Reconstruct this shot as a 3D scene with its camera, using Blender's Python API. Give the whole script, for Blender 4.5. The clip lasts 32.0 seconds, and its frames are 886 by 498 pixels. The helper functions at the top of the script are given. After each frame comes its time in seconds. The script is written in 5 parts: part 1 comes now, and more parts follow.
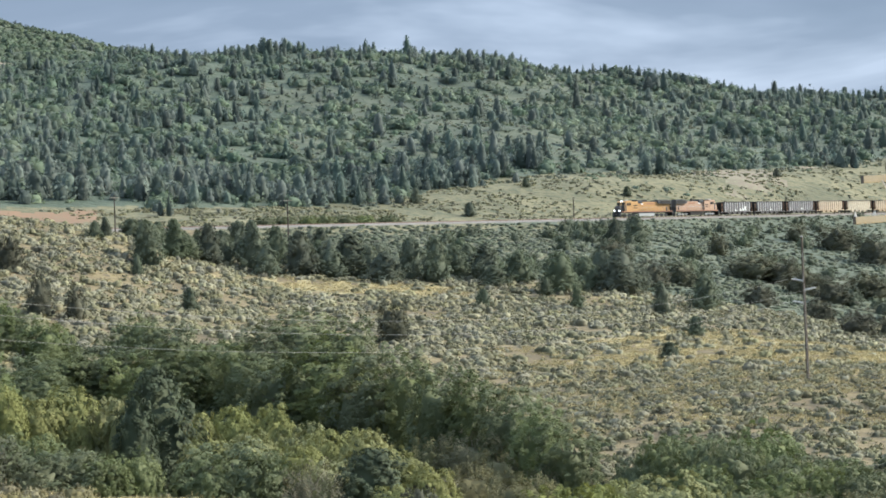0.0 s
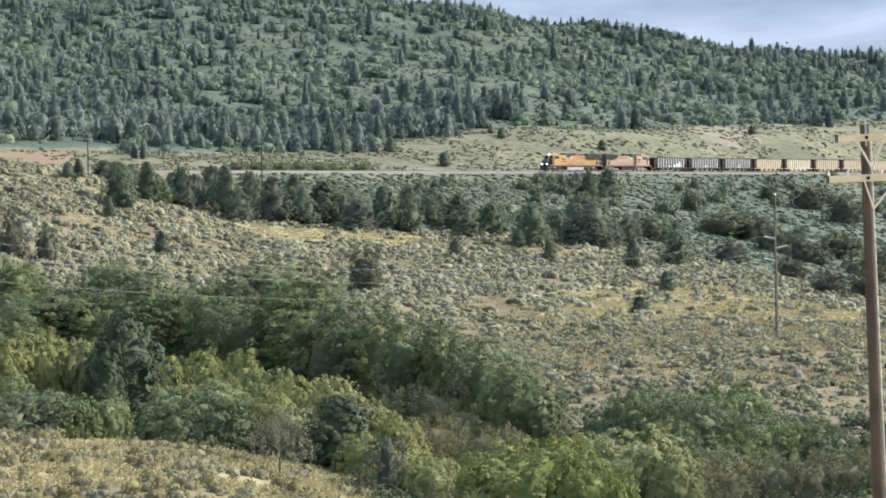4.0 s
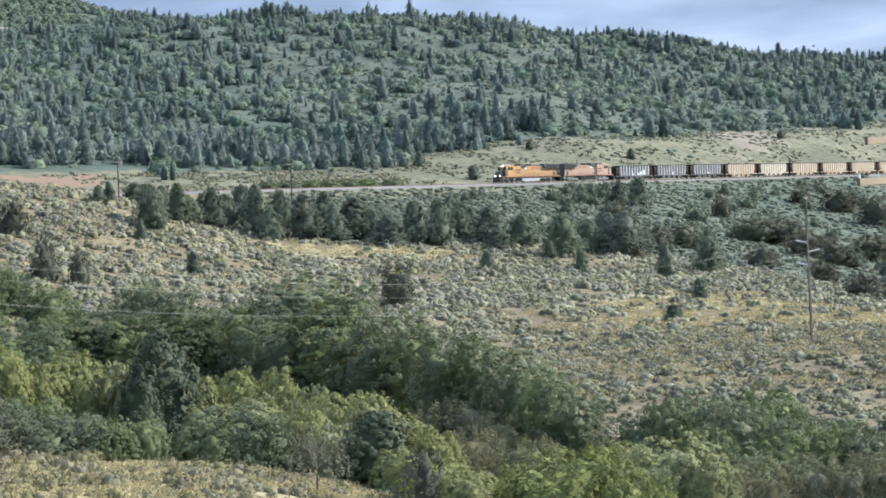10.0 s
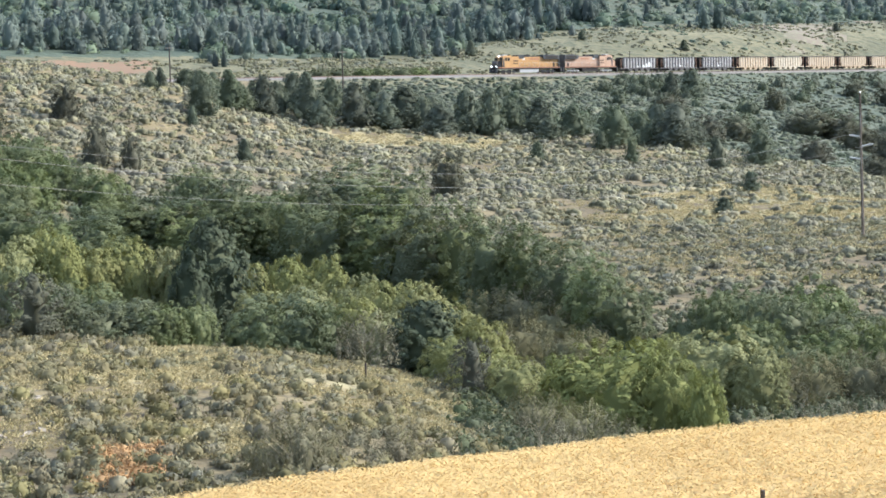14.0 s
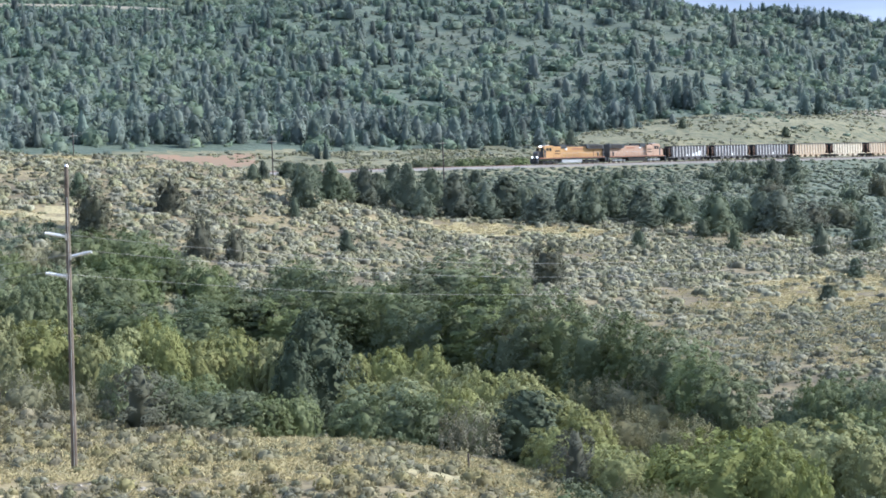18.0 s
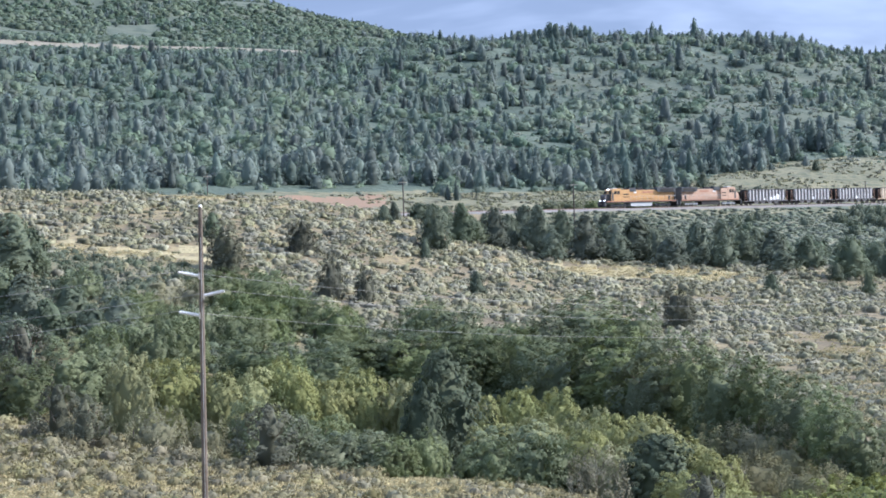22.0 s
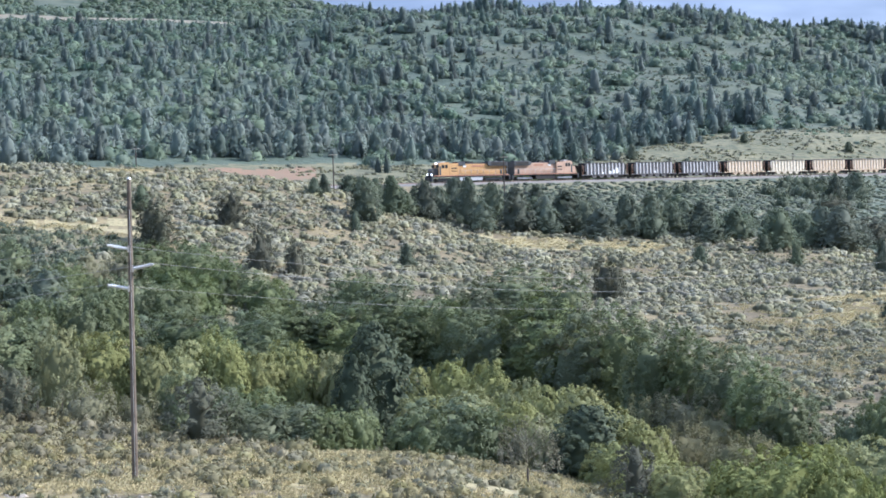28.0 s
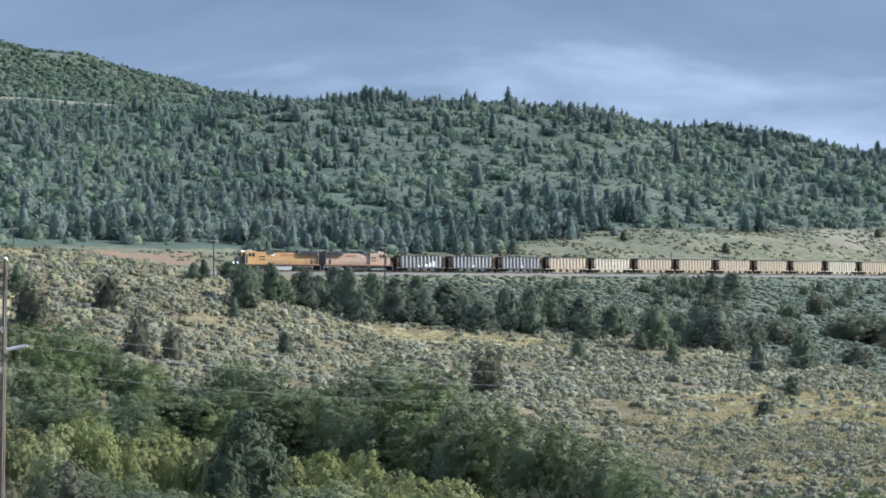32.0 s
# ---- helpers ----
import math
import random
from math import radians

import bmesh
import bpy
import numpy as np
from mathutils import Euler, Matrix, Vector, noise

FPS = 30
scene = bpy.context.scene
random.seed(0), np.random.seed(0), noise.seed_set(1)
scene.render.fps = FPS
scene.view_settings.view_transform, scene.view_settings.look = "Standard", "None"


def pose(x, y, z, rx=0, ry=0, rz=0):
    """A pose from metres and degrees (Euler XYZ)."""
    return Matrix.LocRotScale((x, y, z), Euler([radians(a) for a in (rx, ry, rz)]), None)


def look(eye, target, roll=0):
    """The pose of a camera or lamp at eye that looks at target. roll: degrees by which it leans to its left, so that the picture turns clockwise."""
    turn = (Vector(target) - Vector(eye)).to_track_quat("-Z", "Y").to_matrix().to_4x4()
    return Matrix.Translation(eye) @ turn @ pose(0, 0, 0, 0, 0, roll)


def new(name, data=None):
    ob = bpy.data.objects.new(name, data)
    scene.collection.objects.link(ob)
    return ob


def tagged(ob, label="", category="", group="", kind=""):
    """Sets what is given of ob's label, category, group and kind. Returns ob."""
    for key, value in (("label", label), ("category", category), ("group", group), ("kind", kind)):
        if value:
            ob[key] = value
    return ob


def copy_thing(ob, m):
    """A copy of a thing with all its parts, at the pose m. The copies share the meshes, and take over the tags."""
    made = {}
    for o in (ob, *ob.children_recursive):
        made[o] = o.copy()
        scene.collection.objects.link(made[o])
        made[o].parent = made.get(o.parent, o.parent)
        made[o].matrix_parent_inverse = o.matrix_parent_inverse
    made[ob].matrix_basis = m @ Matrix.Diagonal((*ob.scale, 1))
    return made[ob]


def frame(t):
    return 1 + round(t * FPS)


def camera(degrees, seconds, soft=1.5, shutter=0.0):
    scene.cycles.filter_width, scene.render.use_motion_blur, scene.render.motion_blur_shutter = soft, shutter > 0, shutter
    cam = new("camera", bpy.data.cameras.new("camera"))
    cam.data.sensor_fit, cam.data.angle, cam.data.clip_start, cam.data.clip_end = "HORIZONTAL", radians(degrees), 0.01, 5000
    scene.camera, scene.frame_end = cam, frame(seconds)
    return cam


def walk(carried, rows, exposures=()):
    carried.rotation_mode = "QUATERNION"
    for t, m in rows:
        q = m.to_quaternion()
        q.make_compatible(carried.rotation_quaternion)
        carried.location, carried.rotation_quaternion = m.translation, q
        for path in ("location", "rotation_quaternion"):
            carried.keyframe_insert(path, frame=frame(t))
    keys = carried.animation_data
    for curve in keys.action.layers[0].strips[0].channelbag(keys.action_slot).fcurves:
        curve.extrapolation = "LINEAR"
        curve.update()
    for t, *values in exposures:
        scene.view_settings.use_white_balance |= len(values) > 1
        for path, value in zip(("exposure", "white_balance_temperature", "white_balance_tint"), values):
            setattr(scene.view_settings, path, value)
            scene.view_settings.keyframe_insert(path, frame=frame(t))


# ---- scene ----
# ---------------------------------------------------------------- camera
EYE = (0.0, 0.0, 20.0)


def aim(az, el):
    """A point 100 m off in the direction az (degrees to the right of +y), el (degrees up)."""
    a, e = radians(az), radians(el)
    return (EYE[0] + 100 * math.sin(a) * math.cos(e), EYE[1] + 100 * math.cos(a) * math.cos(e), EYE[2] + 100 * math.sin(e))


# seconds, heading to the right of +y, tilt up, lean
PATH = [
    (0.0, 2.969, -0.134, -1.884), (0.5, 2.761, -0.155, -2.097), (1.0, 3.049, -0.202, -2.057), (1.5, 3.341, -0.265, -1.959),
    (2.0, 3.504, -0.39, -1.822), (2.5, 3.511, -0.598, -1.548), (3.0, 3.497, -0.91, -1.22), (3.5, 3.571, -1.291, -0.855),
    (4.0, 3.746, -1.654, -0.535), (4.5, 3.942, -2.027, -0.42), (6.5, 4.464, -3.043, -0.425), (7.0, 4.446, -2.934, -0.46),
    (7.5, 4.226, -2.626, -0.567), (8.0, 3.841, -2.147, -0.846), (8.5, 3.465, -1.63, -1.209), (9.0, 3.147, -1.299, -1.683),
    (9.5, 2.949, -1.163, -2.042), (10.0, 2.819, -1.231, -2.109), (10.5, 2.691, -1.413, -1.942), (11.0, 2.505, -1.699, -1.613),
    (11.5, 2.353, -2.091, -1.446), (12.0, 2.124, -2.556, -1.491), (12.5, 1.85, -3.06, -1.623), (13.0, 1.574, -3.562, -1.664),
    (13.5, 1.364, -4.027, -1.599), (14.0, 1.226, -4.472, -1.466), (14.5, 1.154, -4.874, -1.34), (16.5, -0.232, -4.338, -1.58),
    (17.0, -0.862, -3.41, -1.825), (17.5, -1.359, -2.436, -2.067), (18.0, -1.725, -1.697, -2.085), (18.5, -2.127, -1.327, -2.025),
    (19.0, -2.713, -1.217, -1.976), (19.5, -3.486, -1.141, -2.023), (20.0, -4.332, -0.914, -2.017), (20.5, -5.031, -0.619, -2.058),
    (21.0, -5.443, -0.351, -2.135), (21.5, -5.576, -0.237, -2.004), (22.0, -5.561, -0.329, -1.778), (22.5, -5.539, -0.549, -1.485),
    (23.0, -5.586, -0.816, -1.316), (23.5, -5.696, -1.071, -1.117), (24.0, -5.819, -1.255, -0.952), (24.5, -5.912, -1.367, -0.854),
    (26.5, -5.564, -1.467, -1.687), (27.0, -5.011, -1.449, -1.924), (27.5, -4.27, -1.387, -1.978), (28.0, -3.508, -1.22, -1.86),
    (28.5, -2.862, -0.985, -1.626), (29.0, -2.346, -0.683, -1.391), (29.5, -1.932, -0.373, -1.164), (30.0, -1.576, -0.064, -0.899),
    (30.5, -1.203, 0.305, -0.582), (31.0, -0.757, 0.721, -0.303), (31.5, -0.316, 1.144, -0.191), (32.0, 0.119, 1.419, -0.27),
]
# seconds, stops, kelvin, tint
EXPOSURES = [(0, 0.82, 5250, 10), (4, 0.94, 5200, 11), (7, 1.0, 5080, 13), (11, 0.95, 4910, 14), (14, 1.03, 5060, 14), (18, 1.01, 4780, 15), (21, 1.02, 4770, 19), (28, 0.98, 4690, 18), (30, 0.88, 4680, 12), (32, 0.68, 4800, 11)]
cam = camera(26.0, 32.0, soft=1.75)
walk(cam, [(t, look(EYE, aim(az, el), roll)) for t, az, el, roll in PATH], EXPOSURES)

# ---------------------------------------------------------------- light
SUN_AZ, SUN_EL = 78.0, 36.0
world = bpy.data.worlds.new("world")
scene.world = world
world.use_nodes = True


def build_sky():
    nt = world.node_tree
    nt.nodes.clear()
    n = nt.nodes.new
    out, bg = n("ShaderNodeOutputWorld"), n("ShaderNodeBackground")
    sky = n("ShaderNodeTexSky")
    sky.sky_type, sky.sun_disc = "NISHITA", False
    sky.sun_elevation, sky.sun_rotation = radians(SUN_EL), radians(SUN_AZ)
    sky.air_density, sky.dust_density = 1.2, 1.5
    co, mp = n("ShaderNodeTexCoord"), n("ShaderNodeMapping")
    mp.inputs["Scale"].default_value = (1.6, 1.6, 7.0)
    mp.inputs["Location"].default_value = (0.55, 0.1, 0.27)
    no = n("ShaderNodeTexNoise")
    no.inputs["Scale"].default_value, no.inputs["Detail"].default_value = 2.1, 5.0
    no.inputs["Roughness"].default_value = 0.52
    no.inputs["Distortion"].default_value = 0.4
    ramp = n("ShaderNodeValToRGB")
    ramp.color_ramp.elements[0].position, ramp.color_ramp.elements[0].color = 0.30, (1.52, 1.73, 1.93, 1)
    ramp.color_ramp.elements[1].position, ramp.color_ramp.elements[1].color = 0.63, (3.7, 3.8, 3.84, 1)
    e = ramp.color_ramp.elements.new(0.5)
    e.color = (2.08, 2.27, 2.45, 1)
    # the unseen sky above the view is brightened to fill the shade
    sep, rise, lift = n("ShaderNodeSeparateXYZ"), n("ShaderNodeMapRange"), n("ShaderNodeMixRGB")
    rise.inputs["From Min"].default_value, rise.inputs["From Max"].default_value = 0.16, 0.6
    rise.inputs["To Min"].default_value, rise.inputs["To Max"].default_value = 1.0, 2.6
    lift.blend_type = "MULTIPLY"
    lift.inputs["Fac"].default_value = 1.0
    nt.links.new(co.outputs["Generated"], sep.inputs["Vector"])
    nt.links.new(sep.outputs["Z"], rise.inputs["Value"])
    nt.links.new(ramp.outputs["Color"], lift.inputs["Color1"])
    nt.links.new(rise.outputs["Result"], lift.inputs["Color2"])
    mix = n("ShaderNodeMixRGB")
    mix.inputs["Fac"].default_value = 0.94
    bg.inputs["Strength"].default_value = 0.1
    nt.links.new(co.outputs["Generated"], mp.inputs["Vector"])
    nt.links.new(mp.outputs["Vector"], no.inputs["Vector"])
    # the cloud thins out towards the horizon
    gap, thin = n("ShaderNodeMapRange"), n("ShaderNodeMath")
    gap.inputs["From Min"].default_value, gap.inputs["From Max"].default_value = 0.07, 0.19
    gap.inputs["To Min"].default_value, gap.inputs["To Max"].default_value = 0.06, -0.05
    nt.links.new(sep.outputs["Z"], gap.inputs["Value"])
    nt.links.new(gap.outputs["Result"], thin.inputs[0])
    nt.links.new(no.outputs["Fac"], thin.inputs[1])
    nt.links.new(thin.outputs[0], ramp.inputs["Fac"])
    nt.links.new(sky.outputs["Color"], mix.inputs["Color1"])
    nt.links.new(lift.outputs["Color"], mix.inputs["Color2"])
    nt.links.new(mix.outputs["Color"], bg.inputs["Color"])
    nt.links.new(bg.outputs["Background"], out.inputs["Surface"])


build_sky()
sun_data = bpy.data.lights.new("sun", "SUN")
sun_data.energy, sun_data.angle, sun_data.color = 5.7, radians(0.6), (1.0, 0.83, 0.58)
sun = new("sun", sun_data)
sun.matrix_basis = look((0, 0, 0), (-math.sin(radians(SUN_AZ)) * math.cos(radians(SUN_EL)), -math.cos(radians(SUN_AZ)) * math.cos(radians(SUN_EL)), -math.sin(radians(SUN_EL))))


# ---------------------------------------------------------------- materials
def material(name, c1, c2, scale=1.0, fine=None, rough=0.85, metal=0.0, bump=0.0, spread=(0.35, 0.65), third=None, leaf=0.0, wander=0.0, spec=0.3, deep=0.05, tone=0.0, each=False):
    """Two colours mixed by a coarse noise in world metres, a third by a finer one; leaf lets light through; tone sets plant
    apart from plant, by its object (each) or by the number that it carries in a joined sheet of growth."""
    m = bpy.data.materials.new(name)
    m.use_nodes = True
    nt = m.node_tree
    n, link = nt.nodes.new, nt.links.new
    bsdf = nt.nodes["Principled BSDF"]
    bsdf.inputs["Roughness"].default_value, bsdf.inputs["Metallic"].default_value = rough, metal
    bsdf.inputs["Specular IOR Level"].default_value = spec
    co = n("ShaderNodeNewGeometry")
    no = n("ShaderNodeTexNoise")
    no.inputs["Scale"].default_value, no.inputs["Detail"].default_value = scale, 4.0
    link(co.outputs["Position"], no.inputs["Vector"])
    ramp = n("ShaderNodeValToRGB")
    ramp.color_ramp.elements[0].position, ramp.color_ramp.elements[0].color = spread[0], (*c1, 1)
    ramp.color_ramp.elements[1].position, ramp.color_ramp.elements[1].color = spread[1], (*c2, 1)
    link(no.outputs["Fac"], ramp.inputs["Fac"])
    col = ramp.outputs["Color"]
    nf = n("ShaderNodeTexNoise")
    nf.inputs["Scale"].default_value, nf.inputs["Detail"].default_value = fine or scale * 9, 3.0
    link(co.outputs["Position"], nf.inputs["Vector"])
    if third:
        r2 = n("ShaderNodeValToRGB")
        r2.color_ramp.elements[0].position, r2.color_ramp.elements[1].position = 0.48, 0.66
        link(nf.outputs["Fac"], r2.inputs["Fac"])
        mx = n("ShaderNodeMixRGB")
        mx.inputs["Color2"].default_value = (*third, 1)
        link(r2.outputs["Color"], mx.inputs["Fac"])
        link(col, mx.inputs["Color1"])
        col = mx.outputs["Color"]
    if wander:
        src = co.outputs["Random Per Island"]
        hv = n("ShaderNodeHueSaturation")
        mr = n("ShaderNodeMapRange")
        mr.inputs["To Min"].default_value, mr.inputs["To Max"].default_value = 1 - wander, 1 + wander
        link(src, mr.inputs["Value"])
        link(mr.outputs["Result"], hv.inputs["Value"])
        link(col, hv.inputs["Color"])
        col = hv.outputs["Color"]
    if tone:
        own = n("ShaderNodeObjectInfo") if each else n("ShaderNodeAttribute")
        if not each:
            own.attribute_name = "tone"
        src = own.outputs["Random" if each else "Fac"]
        hv = n("ShaderNodeHueSaturation")
        for low, high, times, slot in ((1 - tone, 1 + tone, 1.0, "Value"), (0.5 - 0.02 * tone, 0.5 + 0.05 * tone, 7.3, "Hue"), (1 - 1.1 * tone, 1 + 0.5 * tone, 13.7, "Saturation")):
            turn, mr = n("ShaderNodeMath"), n("ShaderNodeMapRange")
            turn.operation, turn.inputs[1].default_value = "MULTIPLY", times
            wrap = n("ShaderNodeMath")
            wrap.operation = "FRACT"
            mr.inputs["To Min"].default_value, mr.inputs["To Max"].default_value = low, high
            link(src, turn.inputs[0])
            link(turn.outputs[0], wrap.inputs[0])
            link(wrap.outputs[0], mr.inputs["Value"])
            link(mr.outputs["Result"], hv.inputs[slot])
        link(col, hv.inputs["Color"])
        col = hv.outputs["Color"]
    link(col, bsdf.inputs["Base Color"])
    if bump:
        bp = n("ShaderNodeBump")
        bp.inputs["Strength"].default_value, bp.inputs["Distance"].default_value = bump, deep
        link(nf.outputs["Fac"], bp.inputs["Height"])
        link(bp.outputs["Normal"], bsdf.inputs["Normal"])
    if leaf:
        tr, ms = n("ShaderNodeBsdfTranslucent"), n("ShaderNodeMixShader")
        link(col, tr.inputs["Color"])
        ms.inputs["Fac"].default_value = leaf
        link(bsdf.outputs["BSDF"], ms.inputs[1])
        link(tr.outputs["BSDF"], ms.inputs[2])
        link(ms.outputs["Shader"], nt.nodes["Material Output"].inputs["Surface"])
    return m


M_SAGE_SOIL = material("sage_soil", (0.11, 0.088, 0.048), (0.225, 0.185, 0.092), 0.07, 0.9, third=(0.085, 0.072, 0.044), bump=0.8, deep=0.3)
M_DRY_GRASS = material("dry_grass_ground", (0.33, 0.28, 0.138), (0.255, 0.226, 0.118), 0.12, 1.6, third=(0.17, 0.145, 0.08), bump=0.8, deep=0.2)
M_FIELD = material("wheat_stubble_ground", (0.53, 0.39, 0.165), (0.595, 0.455, 0.205), 0.3, 3.0, third=(0.50, 0.36, 0.16), bump=0.7)
M_CREEK = material("creek_bottom_soil", (0.10, 0.10, 0.05), (0.15, 0.13, 0.07), 0.1, 1.2, bump=0.5)
M_TERRACE = material("terrace_grass_ground", (0.1, 0.1, 0.056), (0.178, 0.165, 0.092), 0.05, 0.4, third=(0.072, 0.08, 0.046), bump=1.0, deep=0.6)
M_FOREST = material("hillside_ground", (0.07, 0.086, 0.057), (0.108, 0.12, 0.078), 0.03, 0.16, third=(0.06, 0.077, 0.05), bump=1.0, deep=1.2)
M_HILL = material("hill_sage_ground", (0.055, 0.07, 0.048), (0.1, 0.112, 0.074), 0.012, 0.1, third=(0.048, 0.063, 0.043), bump=1.0, deep=1.2)
M_UNDER = material("wooded_slope_ground", (0.052, 0.07, 0.05), (0.085, 0.105, 0.072), 0.05, 0.3, third=(0.058, 0.076, 0.052), bump=1.0, deep=1.0)
M_HILL_SAGE = material("hill_sage_leaves", (0.095, 0.115, 0.076), (0.175, 0.185, 0.125), 0.05, 0.6, rough=0.85, leaf=0.3, wander=0.12, tone=0.42)
M_BALLAST = material("ballast_gravel", (0.13, 0.122, 0.108), (0.18, 0.165, 0.145), 0.2, 4.0, third=(0.19, 0.18, 0.17), bump=0.8)
M_STONE = material("pale_field_stone", (0.27, 0.24, 0.19), (0.34, 0.3, 0.245), 1.5, 9.0, bump=0.5)
M_REDSOIL = material("red_cut_soil", (0.215, 0.135, 0.078), (0.175, 0.118, 0.072), 0.06, 0.5, third=(0.17, 0.135, 0.08), bump=0.6)
M_ROCK = material("pale_cut_soil", (0.19, 0.155, 0.115), (0.145, 0.13, 0.09), 0.08, 0.6, third=(0.20, 0.20, 0.12), bump=0.7)

M_JUNIPER = material("juniper_needles", (0.097, 0.12, 0.074), (0.148, 0.172, 0.106), 0.25, 2.5, rough=0.8, leaf=0.4, wander=0.1, tone=0.24, each=True)
M_JUNIPER_GREY = material("grey_juniper_needles", (0.078, 0.083, 0.052), (0.12, 0.12, 0.078), 0.3, 2.5, rough=0.85, leaf=0.25, wander=0.14, tone=0.15, each=True)
M_WILLOW = material("willow_leaves", (0.188, 0.198, 0.074), (0.264, 0.266, 0.107), 0.3, 2.0, rough=0.8, leaf=0.24, wander=0.08, spec=0.2, tone=0.14, each=True)
M_WILLOW_DARK = material("alder_leaves", (0.1, 0.122, 0.05), (0.156, 0.178, 0.074), 0.2, 2.0, rough=0.7, leaf=0.28, wander=0.12, tone=0.2, each=True)
M_WILLOW_LIME = material("lime_willow_leaves", (0.16, 0.18, 0.047), (0.222, 0.236, 0.07), 0.3, 2.0, rough=0.8, leaf=0.24, wander=0.1, spec=0.2, tone=0.1, each=True)
M_RAVINE = material("ravine_thicket_leaves", (0.07, 0.088, 0.052), (0.108, 0.126, 0.074), 0.1, 1.2, rough=0.8, leaf=0.25, wander=0.14, tone=0.2)
M_CREEK_LEAF = material("creek_undergrowth_leaves", (0.06, 0.076, 0.034), (0.095, 0.108, 0.048), 0.2, 2.0, rough=0.8, leaf=0.25, wander=0.14, tone=0.2)
M_PLUME = material("half_dry_leaves", (0.135, 0.132, 0.066), (0.2, 0.188, 0.1), 0.4, 3.0, rough=0.9, leaf=0.3, wander=0.14, tone=0.15, each=True)
M_TWIG = material("grey_twigs", (0.165, 0.155, 0.1), (0.235, 0.215, 0.14), 0.4, 3.0, rough=0.9, wander=0.3)
M_SAGE = material("sagebrush_leaves", (0.137, 0.133, 0.077), (0.23, 0.217, 0.13), 0.12, 1.4, rough=0.85, leaf=0.12, wander=0.12, tone=0.3)
M_SAGE_TAN = material("rabbitbrush_leaves", (0.175, 0.165, 0.092), (0.14, 0.14, 0.08), 0.15, 1.4, rough=0.85, leaf=0.15, wander=0.16, bump=0.45, deep=0.25, tone=0.3)
M_GRASS = material("dry_grass_blades", (0.42, 0.365, 0.19), (0.35, 0.305, 0.16), 0.2, 1.5, rough=0.8, leaf=0.2, wander=0.3)
M_WHEAT = material("wheat_stalks", (0.545, 0.405, 0.172), (0.615, 0.47, 0.21), 0.25, 1.5, rough=0.95, spec=0.08, leaf=0.2, wander=0.05)
# conifer and oak colours are lifted and blued to carry the distance haze
M_FIR = material("hazed_conifer_needles", (0.094, 0.128, 0.108), (0.15, 0.184, 0.152), 0.012, 0.3, rough=0.85, leaf=0.4, wander=0.08, tone=0.3)
M_OAK = material("oak_scrub_leaves", (0.094, 0.132, 0.09), (0.165, 0.206, 0.134), 0.014, 0.3, rough=0.8, leaf=0.36, wander=0.1, tone=0.22)
M_BARK = material("grey_brown_bark", (0.13, 0.10, 0.075), (0.19, 0.155, 0.12), 3.0, 20.0, bump=0.7)
M_POLE = material("weathered_pole_wood", (0.1, 0.08, 0.06), (0.17, 0.14, 0.108), 1.2, 14.0, rough=0.7, bump=0.4)
M_POLE_GREY = material("grey_pole_wood", (0.05, 0.041, 0.036), (0.08, 0.067, 0.058), 1.2, 14.0, rough=0.8, bump=0.4)
M_ARM = material("bleached_arm_wood", (0.58, 0.52, 0.385), (0.68, 0.615, 0.47), 1.5, 12.0, rough=0.8, bump=0.3)
M_STEEL = material("galvanised_steel", (0.5, 0.5, 0.5), (0.6, 0.6, 0.6), 3.0, rough=0.4, metal=0.8)
M_INSUL = material("pale_grey_insulator", (0.62, 0.63, 0.62), (0.7, 0.7, 0.69), 3.0, rough=0.35)
M_WIRE = material("aluminium_wire", (0.2, 0.2, 0.19), (0.26, 0.26, 0.25), 2.0, rough=0.5, metal=0.3)

M_YELLOW = material("orange_yellow_paint", (0.53, 0.33, 0.135), (0.48, 0.29, 0.12), 0.5, 4.0, rough=0.45, third=(0.42, 0.24, 0.1))
M_FADED = material("faded_orange_paint", (0.5, 0.34, 0.235), (0.45, 0.32, 0.23), 0.5, 4.0, rough=0.6, third=(0.38, 0.24, 0.155))
M_LOCO_GREY = material("loco_roof_grey", (0.05, 0.055, 0.06), (0.085, 0.088, 0.09), 0.6, 5.0, rough=0.55)
M_PALE_GREY = material("pale_grey_paint", (0.45, 0.46, 0.46), (0.38, 0.39, 0.39), 0.6, 5.0, rough=0.55)
M_BLACK = material("black_underframe", (0.018, 0.017, 0.016), (0.035, 0.032, 0.03), 0.8, 5.0, rough=0.7)
M_GLASS = material("dark_cab_glass", (0.02, 0.025, 0.03), (0.03, 0.035, 0.04), 0.5, rough=0.08, spec=0.6)
M_WHEEL = material("worn_steel_wheel", (0.13, 0.11, 0.10), (0.19, 0.17, 0.15), 2.0, 9.0, rough=0.5, metal=0.6)
M_HOP_GREY = material("grey_hopper_paint", (0.12, 0.117, 0.118), (0.17, 0.163, 0.16), 0.35, 2.5, rough=0.6, third=(0.15, 0.13, 0.12))
# ribs in lighter copies of the panel paint, grazing sunlight put into the colour
M_SUNLIT_RIB_GREY = material("sunlit_grey_ribs", (0.6, 0.595, 0.59), (0.7, 0.69, 0.68), 0.5, 3.0, rough=0.6, third=(0.40, 0.37, 0.34))
M_SUNLIT_RIB_BEIGE = material("sunlit_beige_ribs", (0.78, 0.69, 0.55), (0.7, 0.62, 0.49), 0.5, 3.0, rough=0.6, third=(0.55, 0.42, 0.29))
